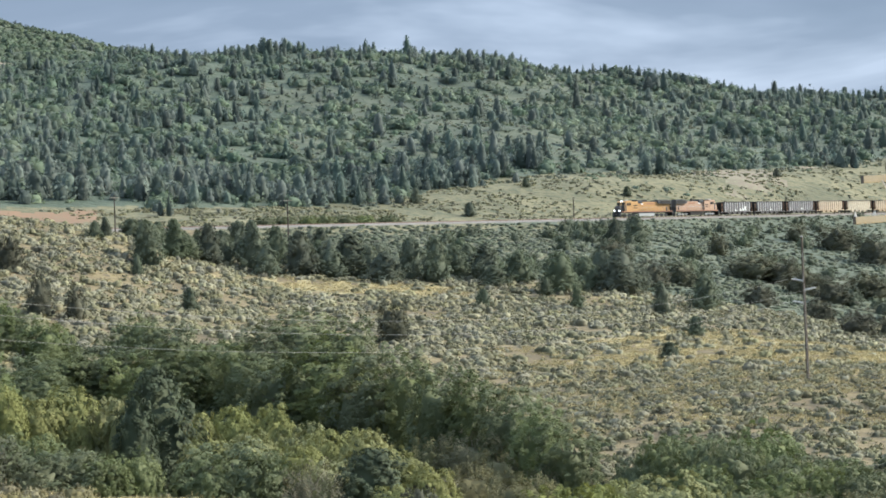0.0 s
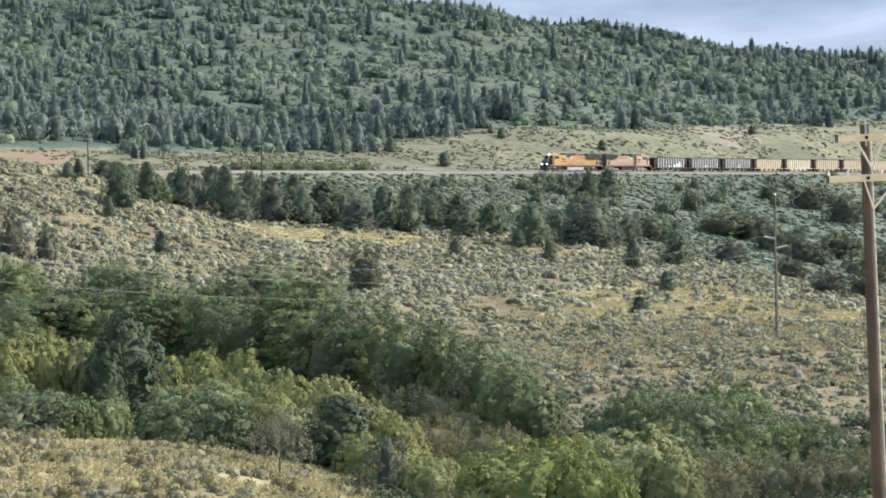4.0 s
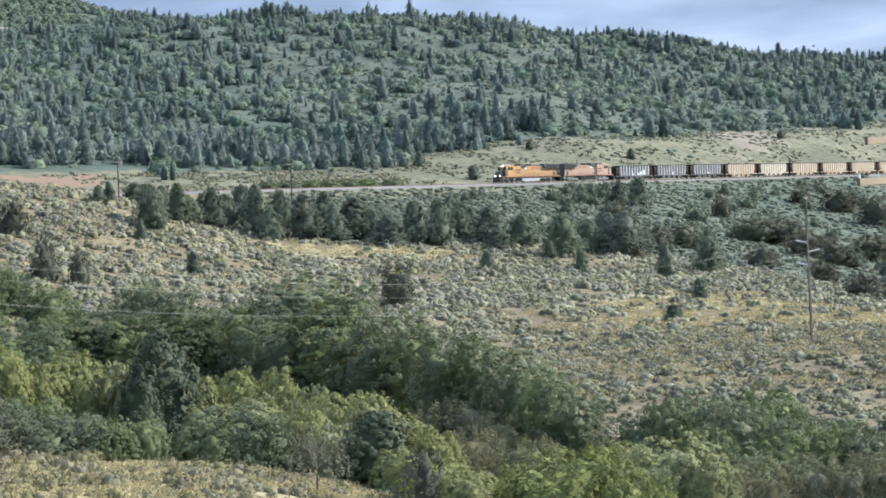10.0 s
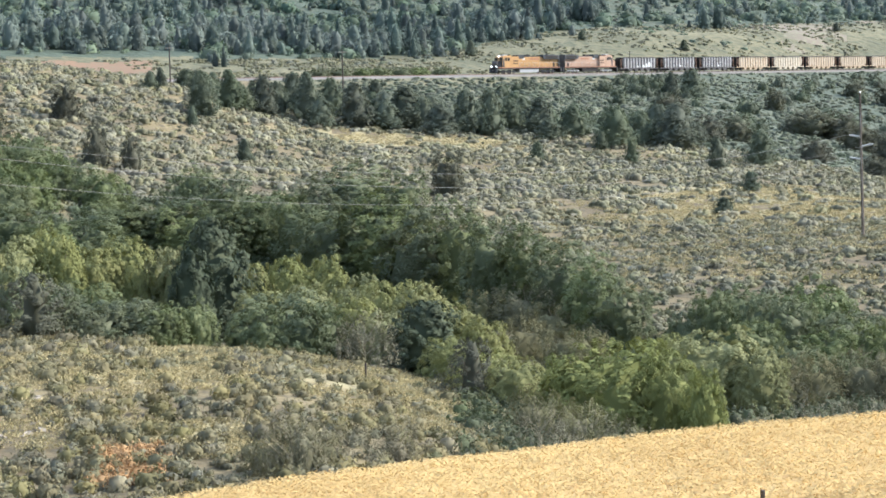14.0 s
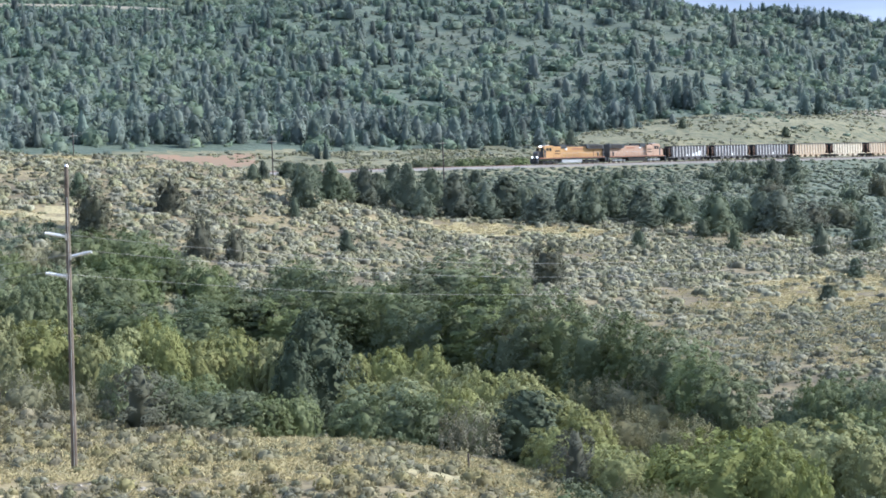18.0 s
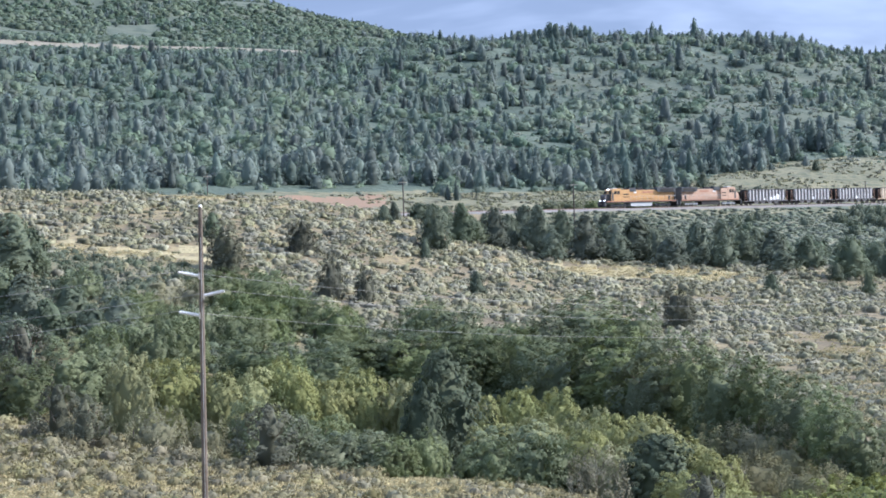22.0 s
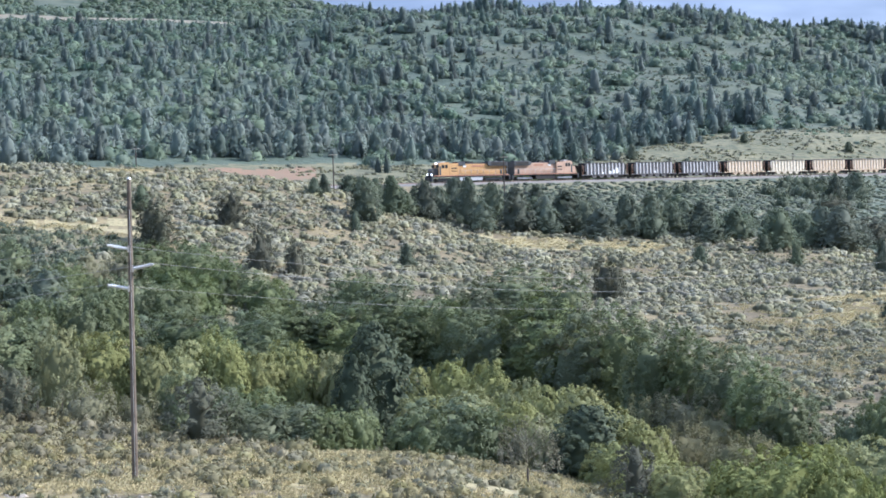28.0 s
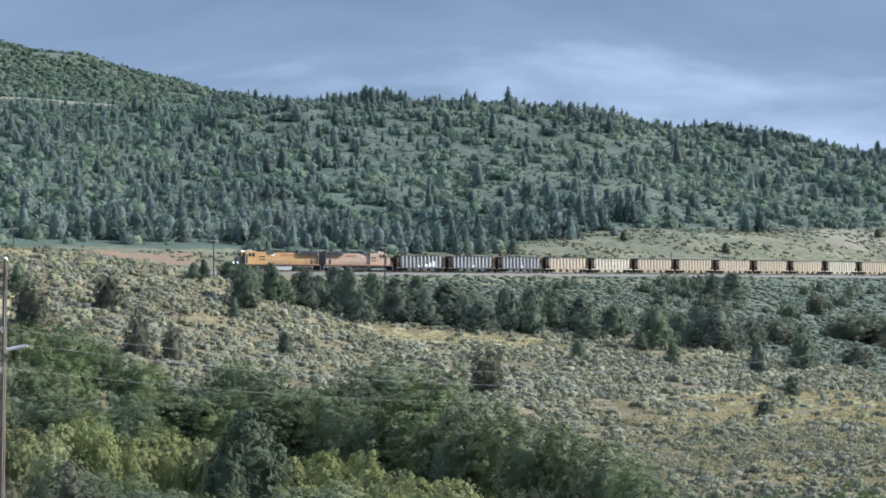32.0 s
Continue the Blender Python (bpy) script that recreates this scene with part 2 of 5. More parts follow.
M_HOP_BEIGE = material("beige_hopper_paint", (0.63, 0.51, 0.35), (0.56, 0.45, 0.31), 0.35, 2.5, rough=0.65, third=(0.45, 0.32, 0.2))
M_HOP_PALE = material("pale_cream_hopper_paint", (0.76, 0.69, 0.54), (0.69, 0.62, 0.48), 0.35, 2.5, rough=0.65, third=(0.52, 0.41, 0.27))
M_RUST = material("rusty_steel", (0.20, 0.11, 0.07), (0.27, 0.16, 0.10), 0.6, 5.0, rough=0.8)
M_WHITE = material("white_paint", (0.75, 0.75, 0.73), (0.8, 0.8, 0.78), 1.0, rough=0.6)
M_RED = material("red_paint", (0.34, 0.17, 0.1), (0.38, 0.2, 0.12), 1.0, rough=0.5)
M_SCRUB = material("ravine_scrub_leaves", (0.1, 0.12, 0.078), (0.155, 0.17, 0.112), 0.05, 0.6, rough=0.85, leaf=0.3, wander=0.12, tone=0.25)
# dark grey: shade painted onto the locomotives' ends; also the worn top rails
M_SHADE_WEAR = material("shade_and_wear_grey", (0.07, 0.065, 0.06), (0.11, 0.10, 0.09), 0.8, 5.0, rough=0.6)
M_SAGE_NEAR = material("olive_sage_leaves", (0.142, 0.126, 0.06), (0.222, 0.197, 0.098), 0.35, 2.5, rough=0.85, leaf=0.2, wander=0.12, tone=0.26)
M_BACK_OAK = material("pale_oak_scrub_leaves", (0.075, 0.108, 0.066), (0.115, 0.145, 0.09), 0.02, 0.3, rough=0.8, leaf=0.3, wander=0.14, tone=0.2)
M_REDWEED = material("reddish_dry_weeds", (0.33, 0.2, 0.085), (0.41, 0.27, 0.125), 0.4, 3.0, rough=0.85, leaf=0.15, wander=0.2)
M_JUNIPER_NEAR = material("dark_juniper_sprays", (0.05, 0.066, 0.036), (0.085, 0.102, 0.055), 0.5, 3.0, rough=0.8, leaf=0.2, wander=0.14)
M_BRACE = material("pale_weathered_steel", (0.55, 0.55, 0.54), (0.65, 0.65, 0.63), 2.0, rough=0.5, metal=0.2)
M_RAIL = material("rail_steel", (0.22, 0.16, 0.13), (0.28, 0.21, 0.17), 1.0, 8.0, rough=0.5, metal=0.5)
M_LAMP = bpy.data.materials.new("lit_headlight")
M_LAMP.use_nodes = True
M_LAMP.node_tree.nodes["Principled BSDF"].inputs["Emission Color"].default_value = (1.0, 0.95, 0.82, 1)
M_LAMP.node_tree.nodes["Principled BSDF"].inputs["Emission Strength"].default_value = 3.0


# ---------------------------------------------------------------- ground
# >>> terrain
AZ_NODES = np.array([-20.0, -14, -8, -3, 2, 7, 12, 18])
TRACK_C, TRACK_R, RAIL_Z = (-2046.0, 3134.0), 3349.0, 6.0


def track_range(az):
    """Distance from the eye's foot to the track's centre line in the direction az."""
    a = np.radians(az)
    b = np.sin(a) * TRACK_C[0] + np.cos(a) * TRACK_C[1]
    return b - np.sqrt(b * b - (TRACK_C[0] ** 2 + TRACK_C[1] ** 2 - TRACK_R**2))


def smooth_across(az, values):
    """Catmull-Rom through one value a direction."""
    az = np.clip(az, AZ_NODES[0], AZ_NODES[-1])
    v = np.asarray(values, float)
    slope = np.gradient(v, AZ_NODES)
    i = np.clip(np.searchsorted(AZ_NODES, az, side="right") - 1, 0, len(v) - 2)
    h = AZ_NODES[i + 1] - AZ_NODES[i]
    u = (az - AZ_NODES[i]) / h
    return (2 * u**3 - 3 * u**2 + 1) * v[i] + (u**3 - 2 * u**2 + u) * h * slope[i] + (3 * u**2 - 2 * u**3) * v[i + 1] + (u**3 - u**2) * h * slope[i + 1]


def ring(az, dist, *el):
    """One line of the land: its distance and height below or above the eye, by its angle in eight directions."""
    r = dist(az) if callable(dist) else dist + 0 * az
    return r, r * np.tan(np.radians(smooth_across(az, el)))


def bed(az, off, z):
    return track_range(np.clip(az, -20, 18)) + off, z + 0.0119 * (10.8 - np.clip(az, -20, 18))


def land(az):
    """The lines of the land from the eye's foot outwards, for an array of directions."""
    return [
        (2.0 + 0 * az, -1.75 + 0 * az),
        (30.0 + 0 * az, -9.2 + 0 * az),
        ring(az, 44, -15, -14.6, -14, -13.4, -13.0, -12.6, -12.2, -11.9),
        ring(az, 57, -13.6, -12.7, -11.85, -11.25, -10.8, -10.3, -9.85, -9.25),
        ring(az, 67, -11.5, -11.6, -11.6, -11.5, -12, -12.4, -12.6, -12.5),
        ring(az, 90, -7.6, -7.95, -8.2, -8.5, -9.6, -10.6, -10.6, -10.3),
        ring(az, 112, -6.0, -6.5, -7.1, -7.7, -8.6, -8.8, -8.6, -8.4),
        ring(az, 140, -4.6, -5.2, -6.2, -6.9, -6.9, -6.6, -6.4, -6.4),
        ring(az, 175, -3.0, -3.7, -4.6, -4.9, -5.0, -4.9, -4.5, -4.6),
        ring(az, 215, -1.2, -1.9, -2.8, -3.2, -3.5, -3.8, -3.8, -4.1),
        ring(az, 270, 0.3, -0.1, -0.9, -1.9, -2.2, -2.6, -3.0, -3.7),
        ring(az, 330, 1.75, 1.5, 0.85, -0.5, -1.05, -1.5, -2.3, -3.3),
        bed(az, -26, 2.4),
        bed(az, -5, RAIL_Z - 0.75),
        bed(az, 5, RAIL_Z - 0.75),
        bed(az, 22, RAIL_Z + 0.8),
        ring(az, lambda a: track_range(np.clip(a, -20, 18)) + 78, 1.9, 1.66, 1.5, 1.42, 1.45, 1.72, 1.65, 1.65),
        ring(az, lambda a: track_range(np.clip(a, -20, 18)) + 115, 2.3, 2.1, 2.0, 1.85, 1.8, 1.95, 1.9, 2.0),
        ring(az, lambda a: track_range(np.clip(a, -20, 18)) + 270, 4.3, 4.1, 4.0, 3.9, 3.7, 3.5, 3.2, 3.0),
        ring(az, 1020, 6.0, 5.7, 5.55, 5.7, 5.5, 4.87, 4.15, 3.6),
        ring(az, 1250, 6.5, 6.1, 5.55, 5.0, 4.6, 4.0, 3.3, 2.8),
        ring(az, 1650, 8.55, 7.45, 6.22, 4.7, 4.0, 3.4, 2.8, 2.3),
        ring(az, 2400, 5.0, 4.2, 3.4, 2.6, 2.2, 2.0, 1.6, 1.4),
        ring(az, 4800, 0.6, 0.6, 0.6, 0.6, 0.6, 0.6, 0.6, 0.6),
    ]


def build_table(az, rr):
    """Heights over the eye for directions x distances, by monotone cubics along each direction."""
    lines = land(az)
    R = np.stack([q[0] for q in lines], 1)
    Z = np.stack([q[1] for q in lines], 1)
    h = np.diff(R, axis=1)
    d = np.diff(Z, axis=1) / h
    m = np.zeros_like(Z)
    same = d[:, 1:] * d[:, :-1] > 0
    w1, w2 = 2 * h[:, 1:] + h[:, :-1], h[:, 1:] + 2 * h[:, :-1]
    m[:, 1:-1] = np.where(same, (w1 + w2) / (w1 / np.where(same, d[:, :-1], 1) + w2 / np.where(same, d[:, 1:], 1)), 0)
    m[:, 0], m[:, -1] = d[:, 0], d[:, -1]
    out = np.zeros((len(az), len(rr)))
    for k in range(len(az)):
        i = np.clip(np.searchsorted(R[k], rr, side="right") - 1, 0, R.shape[1] - 2)
        u = np.clip((rr - R[k, i]) / h[k, i], 0, 1)
        H = h[k, i]
        out[k] = (2 * u**3 - 3 * u**2 + 1) * Z[k, i] + (u**3 - 2 * u**2 + u) * H * m[k, i] + (3 * u**2 - 2 * u**3) * Z[k, i + 1] + (u**3 - u**2) * H * m[k, i + 1]
    return out


# fine in front, coarse round the back
G_AZ = np.concatenate([np.arange(-180, -26, 6.0), np.arange(-26, 24.01, 0.2), np.arange(30, 181, 6.0)])
G_RR = np.concatenate([[0.0], np.geomspace(2.0, 40, 26), np.geomspace(40.6, 330, 130)[0:], np.arange(334, 760, 3.4), np.geomspace(764, 2400, 90), np.geomspace(2500, 4800, 12)])
G_Z = build_table(G_AZ, G_RR)


def forest_foot(az):
    """Where the woods begin: close behind the railway on one side, beyond the grassy terrace on the other."""
    u = np.clip((np.asarray(az, float) - 0.6) / 3.6, 0, 1)
    return track_range(np.clip(az, -20, 18)) + 66 + 50 * u * u * (3 - 2 * u)


# <<< terrain


def roughen():
    """Hummocks, gullies and swells, none on the railway or close to the eye."""
    for i, az in enumerate(G_AZ):
        if not -27 < az < 25:
            continue
        sa, ca = math.sin(radians(az)), math.cos(radians(az))
        tr = float(track_range(np.clip(az, -20, 18)))
        for j, r in enumerate(G_RR):
            if r < 38:
                continue
            p = Vector((r * sa, r * ca, 0))
            amp = 0.12 if r < 64 else 0.2 if r < 108 else 0.35 if r < 330 else 0.5
            if r > tr + 100:
                amp = min(7.0, 0.5 + (r - tr - 100) * 0.022) * (0.2 if az < -8 and 1000 < r < 1300 else 1)
            keep = min(1.0, max(0.0, (abs(r - tr) - 9) / 25))
            big = noise.fractal(p / (14 if r < 330 else 90), 1.0, 2.1, 4)
            if tr + 120 < r < 960:
                G_Z[i, j] += 13 * noise.noise(p / 150 + Vector((0, 0, 4))) * math.sin(math.pi * (r - tr - 120) / (840 - tr)) ** 2
            G_Z[i, j] += amp * keep * big


roughen()


def ground(x, y):
    """Height of the land at a place (or arrays of places) within the fine part."""
    az, r = np.degrees(np.arctan2(x, y)), np.hypot(x, y)
    i = np.clip(np.searchsorted(G_AZ, az) - 1, 0, len(G_AZ) - 2)
    j = np.clip(np.searchsorted(G_RR, r) - 1, 0, len(G_RR) - 2)
    u = (az - G_AZ[i]) / (G_AZ[i + 1] - G_AZ[i])
    v = (r - G_RR[j]) / (G_RR[j + 1] - G_RR[j])
    z = (1 - u) * ((1 - v) * G_Z[i, j] + v * G_Z[i, j + 1]) + u * ((1 - v) * G_Z[i + 1, j] + v * G_Z[i + 1, j + 1])
    return EYE[2] + z


def mesh_of(name, verts, quads, mats, index=None, smooth=False):
    """A mesh from arrays of corners and of four-cornered faces."""
    verts, quads = np.asarray(verts, np.float32), np.asarray(quads, np.int32)
    me = bpy.data.meshes.new(name)
    k = quads.shape[1]
    me.vertices.add(len(verts))
    me.vertices.foreach_set("co", verts.ravel())
    me.loops.add(quads.size)
    me.loops.foreach_set("vertex_index", quads.ravel())
    me.polygons.add(len(quads))
    me.polygons.foreach_set("loop_start", np.arange(0, quads.size, k, dtype=np.int32))
    if index is not None:
        me.polygons.foreach_set("material_index", np.asarray(index, np.int32))
    me.polygons.foreach_set("use_smooth", np.full(len(quads), smooth))
    for m in mats if isinstance(mats, (list, tuple)) else [mats]:
        me.materials.append(m)
    me.update(calc_edges=True)
    me.validate()
    return me


def patch(x, y, size, seed=0.0):
    return noise.noise(Vector((x / size, y / size, seed)))


def bare(x, y, az, r):
    """How open the hillside is: a broad sage clearing below the crest, and small glades."""
    a = math.exp(-(((az - 3.5) / 5.0) ** 2)) * math.exp(-(((r - 800) / 130) ** 2))
    shut = min(1.0, max(0.0, (-az - 0.5) / 3.0))
    return 0.8 * a - 0.4 * shut + 0.5 * patch(x, y, 70, 2) + 0.3 * patch(x, y, 26, 6) + 0.35 * patch(x, y, 10, 5)


def draw(az, r):
    """The draw up the slope: dark soil and low scrub stand in for its shade."""
    return -20 < az < -6.5 and 184 < r < 258 - 7 * max(0, az + 13)


def meadow(az, r):
    """Open yellow grass on the slope, where little sage grows."""
    return (-2.5 < az < 3.6 and 302 < r < 322) or (7.6 < az < 16.5 and 212 < r < 278 - 4 * abs(az - 11)) or (-16 < az < -11 and 322 < r < 338) or (-18.5 < az < -12 and 260 < r < 272)


def build_ground():
    na, nr = len(G_AZ), len(G_RR)
    a = np.radians(G_AZ)
    X, Y = np.sin(a)[:, None] * G_RR, np.cos(a)[:, None] * G_RR
    verts = np.stack([X, Y, G_Z + EYE[2]], -1).reshape(-1, 3)
    i, j = np.meshgrid(np.arange(na - 1), np.arange(nr - 1), indexing="ij")
    q = np.stack([i * nr + j, i * nr + j + 1, (i + 1) * nr + j + 1, (i + 1) * nr + j], -1).reshape(-1, 4)
    mats = [M_DRY_GRASS, M_FIELD, M_SAGE_SOIL, M_CREEK, M_TERRACE, M_FOREST, M_BALLAST, M_REDSOIL, M_ROCK, M_HILL, M_UNDER]
    idx = np.zeros(len(q), np.int32)
    tr = track_range(np.clip(G_AZ, -20, 18))
    foot = forest_foot(G_AZ)
    for n in range(len(q)):
        ii, jj = divmod(n, nr - 1)
        az, r = G_AZ[ii] + 0.1, G_RR[jj]
        w = noise.noise(Vector((X[ii, jj] / 9, Y[ii, jj] / 9, 3.0)))
        t = tr[ii]
        if r < 60 + w and not (r > 52 and az < -9):
            k = 1 if r > 6 else 0
        elif r < 108 + 6 * w and az < 1.5 + 2 * w:
            k = 0 if (r > 92 + 4 * w or w > 0.25) else 2
        elif r < 150 + 8 * w - 30 * (az > 6):
            k = 3 if az > -15 else 2
        elif r < 335:
            # the draw gets the dark creek soil in place of shade
            k = 3 if draw(az + 2 * w, r + 16 * w) else 0 if noise.noise(Vector((X[ii, jj] / 2.6, Y[ii, jj] / 2.6, 6.0))) > -0.12 and meadow(az + 2.5 * w + 1.2 * noise.noise(Vector((X[ii, jj], Y[ii, jj], 1.5))), r + 14 * w) else 2
        elif abs(r - t) < 7:
            k = 6
        elif r < t:
            k = 2 if az < -4 else 5 if az + 4 * w > 6 else 4
        elif r < max(foot[ii] + 10 * w, t + 74 if -11.5 < az < -6 else 0):
            k = 7 if (-10.6 + w < az < -7.2 + 0.6 * w and t + 32 + 8 * w < r < t + 62 + 10 * w) else 8 if (10.6 < az + 3 * noise.noise(Vector((X[ii, jj] / 30, Y[ii, jj] / 30, 8.0))) + 0.8 * w < 13.2 and t + 62 + 30 * w < r) else 4
        elif az < -8.7 and 1072 < r < 1128:
            k = 8
        else:
            k = 9 if r > 1150 or bare(X[ii, jj], Y[ii, jj], az, r) > 0.22 else 10
        idx[n] = k
    ob = new("ground", mesh_of("ground", verts, q, mats, idx, True))
    tagged(ob, "dry grass, sagebrush soil and wooded slopes of a valley", "ground", kind="structure")


build_ground()


def at(az, r, sink=0.05):
    """The place on the land in a direction at a distance."""
    x, y = r * math.sin(radians(az)), r * math.cos(radians(az))
    return Vector((x, y, float(ground(x, y)) - sink))


def part(name, bm, mat, parent, label=""):
    me = bpy.data.meshes.new(name)
    bm.to_mesh(me)
    bm.free()
    me.materials.append(mat)
    ob = new(name, me)
    ob.parent = parent
    if label:
        ob["label"] = label
    return ob


def part_mesh(name, me, parent, label=""):
    ob = new(name, me)
    ob.parent = parent
    if label:
        ob["label"] = label
    return ob


# ---------------------------------------------------------------- foliage
def cards(c, out, size, rng, flat=0.7, turn=0.42):
    """Small leaf sprays at the places c, facing roughly out, as four-cornered faces."""
    n = len(c)
    nrm = out + turn * rng.normal(size=(n, 3))
    nrm /= np.linalg.norm(nrm, axis=1, keepdims=True) + 1e-9
    u = np.cross(nrm, rng.normal(size=(n, 3)))
    u /= np.linalg.norm(u, axis=1, keepdims=True) + 1e-9
    v = np.cross(nrm, u)
    s = np.asarray(size)[:, None] * rng.uniform(0.7, 1.3, (n, 1))
    k = rng.uniform(0.75, 1.1, (n, 4, 1))
    quad = np.stack([c - u * s - 0.2 * v * s, c - flat * v * s, c + u * s + 0.2 * v * s, c + flat * v * s], 1)
    quad = c[:, None] + (quad - c[:, None]) * k
    return quad.reshape(-1, 3), np.arange(4 * n).reshape(n, 4)


def blob(rng, n, centre, radius):
    """Points near the skin of an uneven ball, and the ways out of it."""
    d = rng.normal(size=(n, 3))
    d /= np.linalg.norm(d, axis=1, keepdims=True)
    r = rng.uniform(0.62, 1.05, (n, 1)) ** 0.6
    return np.asarray(centre) + d * r * np.asarray(radius), d


def sprays(rng, base, axis, length, rad, count, size, face, slim=0.45, loose=0.3):
    """Leaf sprays clothing many short twigs: where each begins, which way it grows, how long and how bushy it is,
    and which way its side of the crown faces."""
    k = np.repeat(np.arange(len(base)), count)
    n, w = len(k), axis[k]
    e = np.cross(w, (0.31, 0.87, 0.38))
    e /= np.linalg.norm(e, axis=1, keepdims=True) + 1e-9
    f = np.cross(w, e)
    t, a = rng.uniform(0, 1, n) ** 0.85, rng.uniform(0, 2 * np.pi, n)
    q = rad[k] * np.sin(np.pi * (0.12 + 0.84 * t)) ** 0.7 * rng.uniform(0.5, 1.08, n)
    side = e * np.cos(a)[:, None] + f * np.sin(a)[:, None]
    c = base[k] + w * (t * length[k])[:, None] + side * q[:, None]
    nrm = 0.5 * side + 0.1 * w + 1.2 * face[k] + loose * rng.normal(size=(n, 3))
    nrm /= np.linalg.norm(nrm, axis=1, keepdims=True) + 1e-9
    u = w + 0.5 * side + 0.35 * rng.normal(size=(n, 3))
    u -= nrm * np.sum(u * nrm, 1, keepdims=True)
    u /= np.linalg.norm(u, axis=1, keepdims=True) + 1e-9
    v = np.cross(nrm, u)
    s = size * rng.uniform(0.6, 1.3, (n, 1))
    b = slim * rng.uniform(0.7, 1.2, (n, 1))
    quad = np.stack([c - u * s, c - v * s * b + 0.15 * u * s, c + u * s, c + v * s * b + 0.15 * u * s], 1)
    return quad.reshape(-1, 3), np.arange(4 * n).reshape(n, 4)


def leafy_crown(seed, wide, high, twigs, count, size, length, rad, rise=0.6, boxy=0.8, swell=0.5, core=0.74, seg=14, rings=6, slim=0.45):
    """A bush: upright leafy twigs of uneven length standing out of a lumpy dome, with gaps between them."""
    rng = np.random.default_rng(seed)

    def swollen(d):
        v = Vector(d)
        return 0.88 + swell * (0.4 * noise.noise(v * 1.5 + Vector((seed, 0, 0))) + 0.2 * noise.noise(v * 3.8 + Vector((0, seed, 0))))

    def facing(d, f):
        """The ways out of the lumpy dome, lobe by lobe."""
        grad = np.stack([[swollen(q + np.eye(3)[k] * 0.05) for q in d] for k in range(3)], 1) - np.array([swollen(q) for q in d])[:, None]
        grad /= 0.05
        grad -= d * np.sum(grad * d, 1, keepdims=True)
        n = d - grad / f[:, None]
        return n / np.linalg.norm(n, axis=1, keepdims=True)

    up = np.clip((np.arange(twigs) + 0.5) / twigs * 1.02 - 0.02 + rng.normal(size=twigs) * 0.02, -0.02, 1)
    a = 2.39996 * np.arange(twigs) + rng.normal(size=twigs) * 0.25
    flat = np.sqrt(np.maximum(0, 1 - up * up)) ** boxy
    d = np.stack([flat * np.cos(a), flat * np.sin(a), up], 1)
    f = np.array([swollen(q) for q in d]) + rng.uniform(-0.06, 0.06, twigs)
    axis = (1 - rise) * d + (0, 0, rise) + 0.22 * rng.normal(size=(twigs, 3))
    axis /= np.linalg.norm(axis, axis=1, keepdims=True)
    long = length * rng.uniform(0.6, 1.35, twigs)
    base = d * f[:, None] * (wide, wide, high) - axis * (0.62 * long)[:, None]
    base[:, 2] = np.maximum(base[:, 2], 0.02 * high)
    leafy = sprays(rng, base, axis, long, rad * rng.uniform(0.7, 1.3, twigs), count, size, facing(d, f), slim)
    V, Q = [], []
    for i in range(rings + 1):
        e = max(0.0, np.pi / 2 * i / rings - 0.001)
        for j in range(seg):
            b = 2 * np.pi * (j + 0.5 * (i % 2)) / seg
            q = np.array([np.cos(e) ** boxy * np.cos(b), np.cos(e) ** boxy * np.sin(b), np.sin(e)])
            V.append(q * (wide, wide, high) * core * swollen(q) * rng.uniform(0.9, 1.05))
    for i in range(rings):
        for j in range(seg):
            Q.append((i * seg + j, i * seg + (j + 1) % seg, (i + 1) * seg + (j + 1) % seg, (i + 1) * seg + j))
    return joined((np.array(V), np.array(Q)), leafy) if core else leafy


def cone_crown(seed, wide, high, twigs, count, size, length, rad, bare=0.03, blunt=0.5, core=0.7, seg=8, rings=6, slim=0.45):
    """A juniper's or a fir's crown: tapered, lumpy, clothed in upswept twigs round a dense core."""
    rng = np.random.default_rng(seed)
    u = ((np.arange(twigs) + rng.uniform(0, 1, twigs)) / twigs) ** 1.15
    a = 2.39996 * np.arange(twigs) + rng.normal(size=twigs) * 0.4
    lobes = 1 + 0.2 * np.sin(2 * a + 7 * u + seed) + 0.14 * np.sin(3 * a - 13 * u + 2 * seed)
    r = wide * (1 - u) ** blunt * np.minimum(1, 0.6 + 2.6 * u) * lobes * rng.uniform(0.75, 1.05, twigs)
    out = np.stack([np.cos(a), np.sin(a), 0 * a], 1)
    axis = out * (0.55 * (1 - u) + 0.1)[:, None] + (0, 0, 0.8) + 0.2 * rng.normal(size=(twigs, 3))
    axis /= np.linalg.norm(axis, axis=1, keepdims=True)
    long = length * rng.uniform(0.6, 1.3, twigs) * (1 - 0.35 * u)
    base = out * r[:, None] + np.stack([0 * a, 0 * a, high * (bare + (1 - bare) * 0.93 * u)], 1) - axis * (0.55 * long)[:, None]
    base[:, 2] = np.maximum(base[:, 2], 0.01 * high)
    leafy = sprays(rng, base, axis, long, rad * rng.uniform(0.7, 1.3, twigs) * (1 - 0.4 * u), count, size, out + (0, 0, 0.45), slim)
    return joined(spire(seed, wide * core, high * 0.9, seg, rings, blunt, 0.16), leafy) if core else leafy


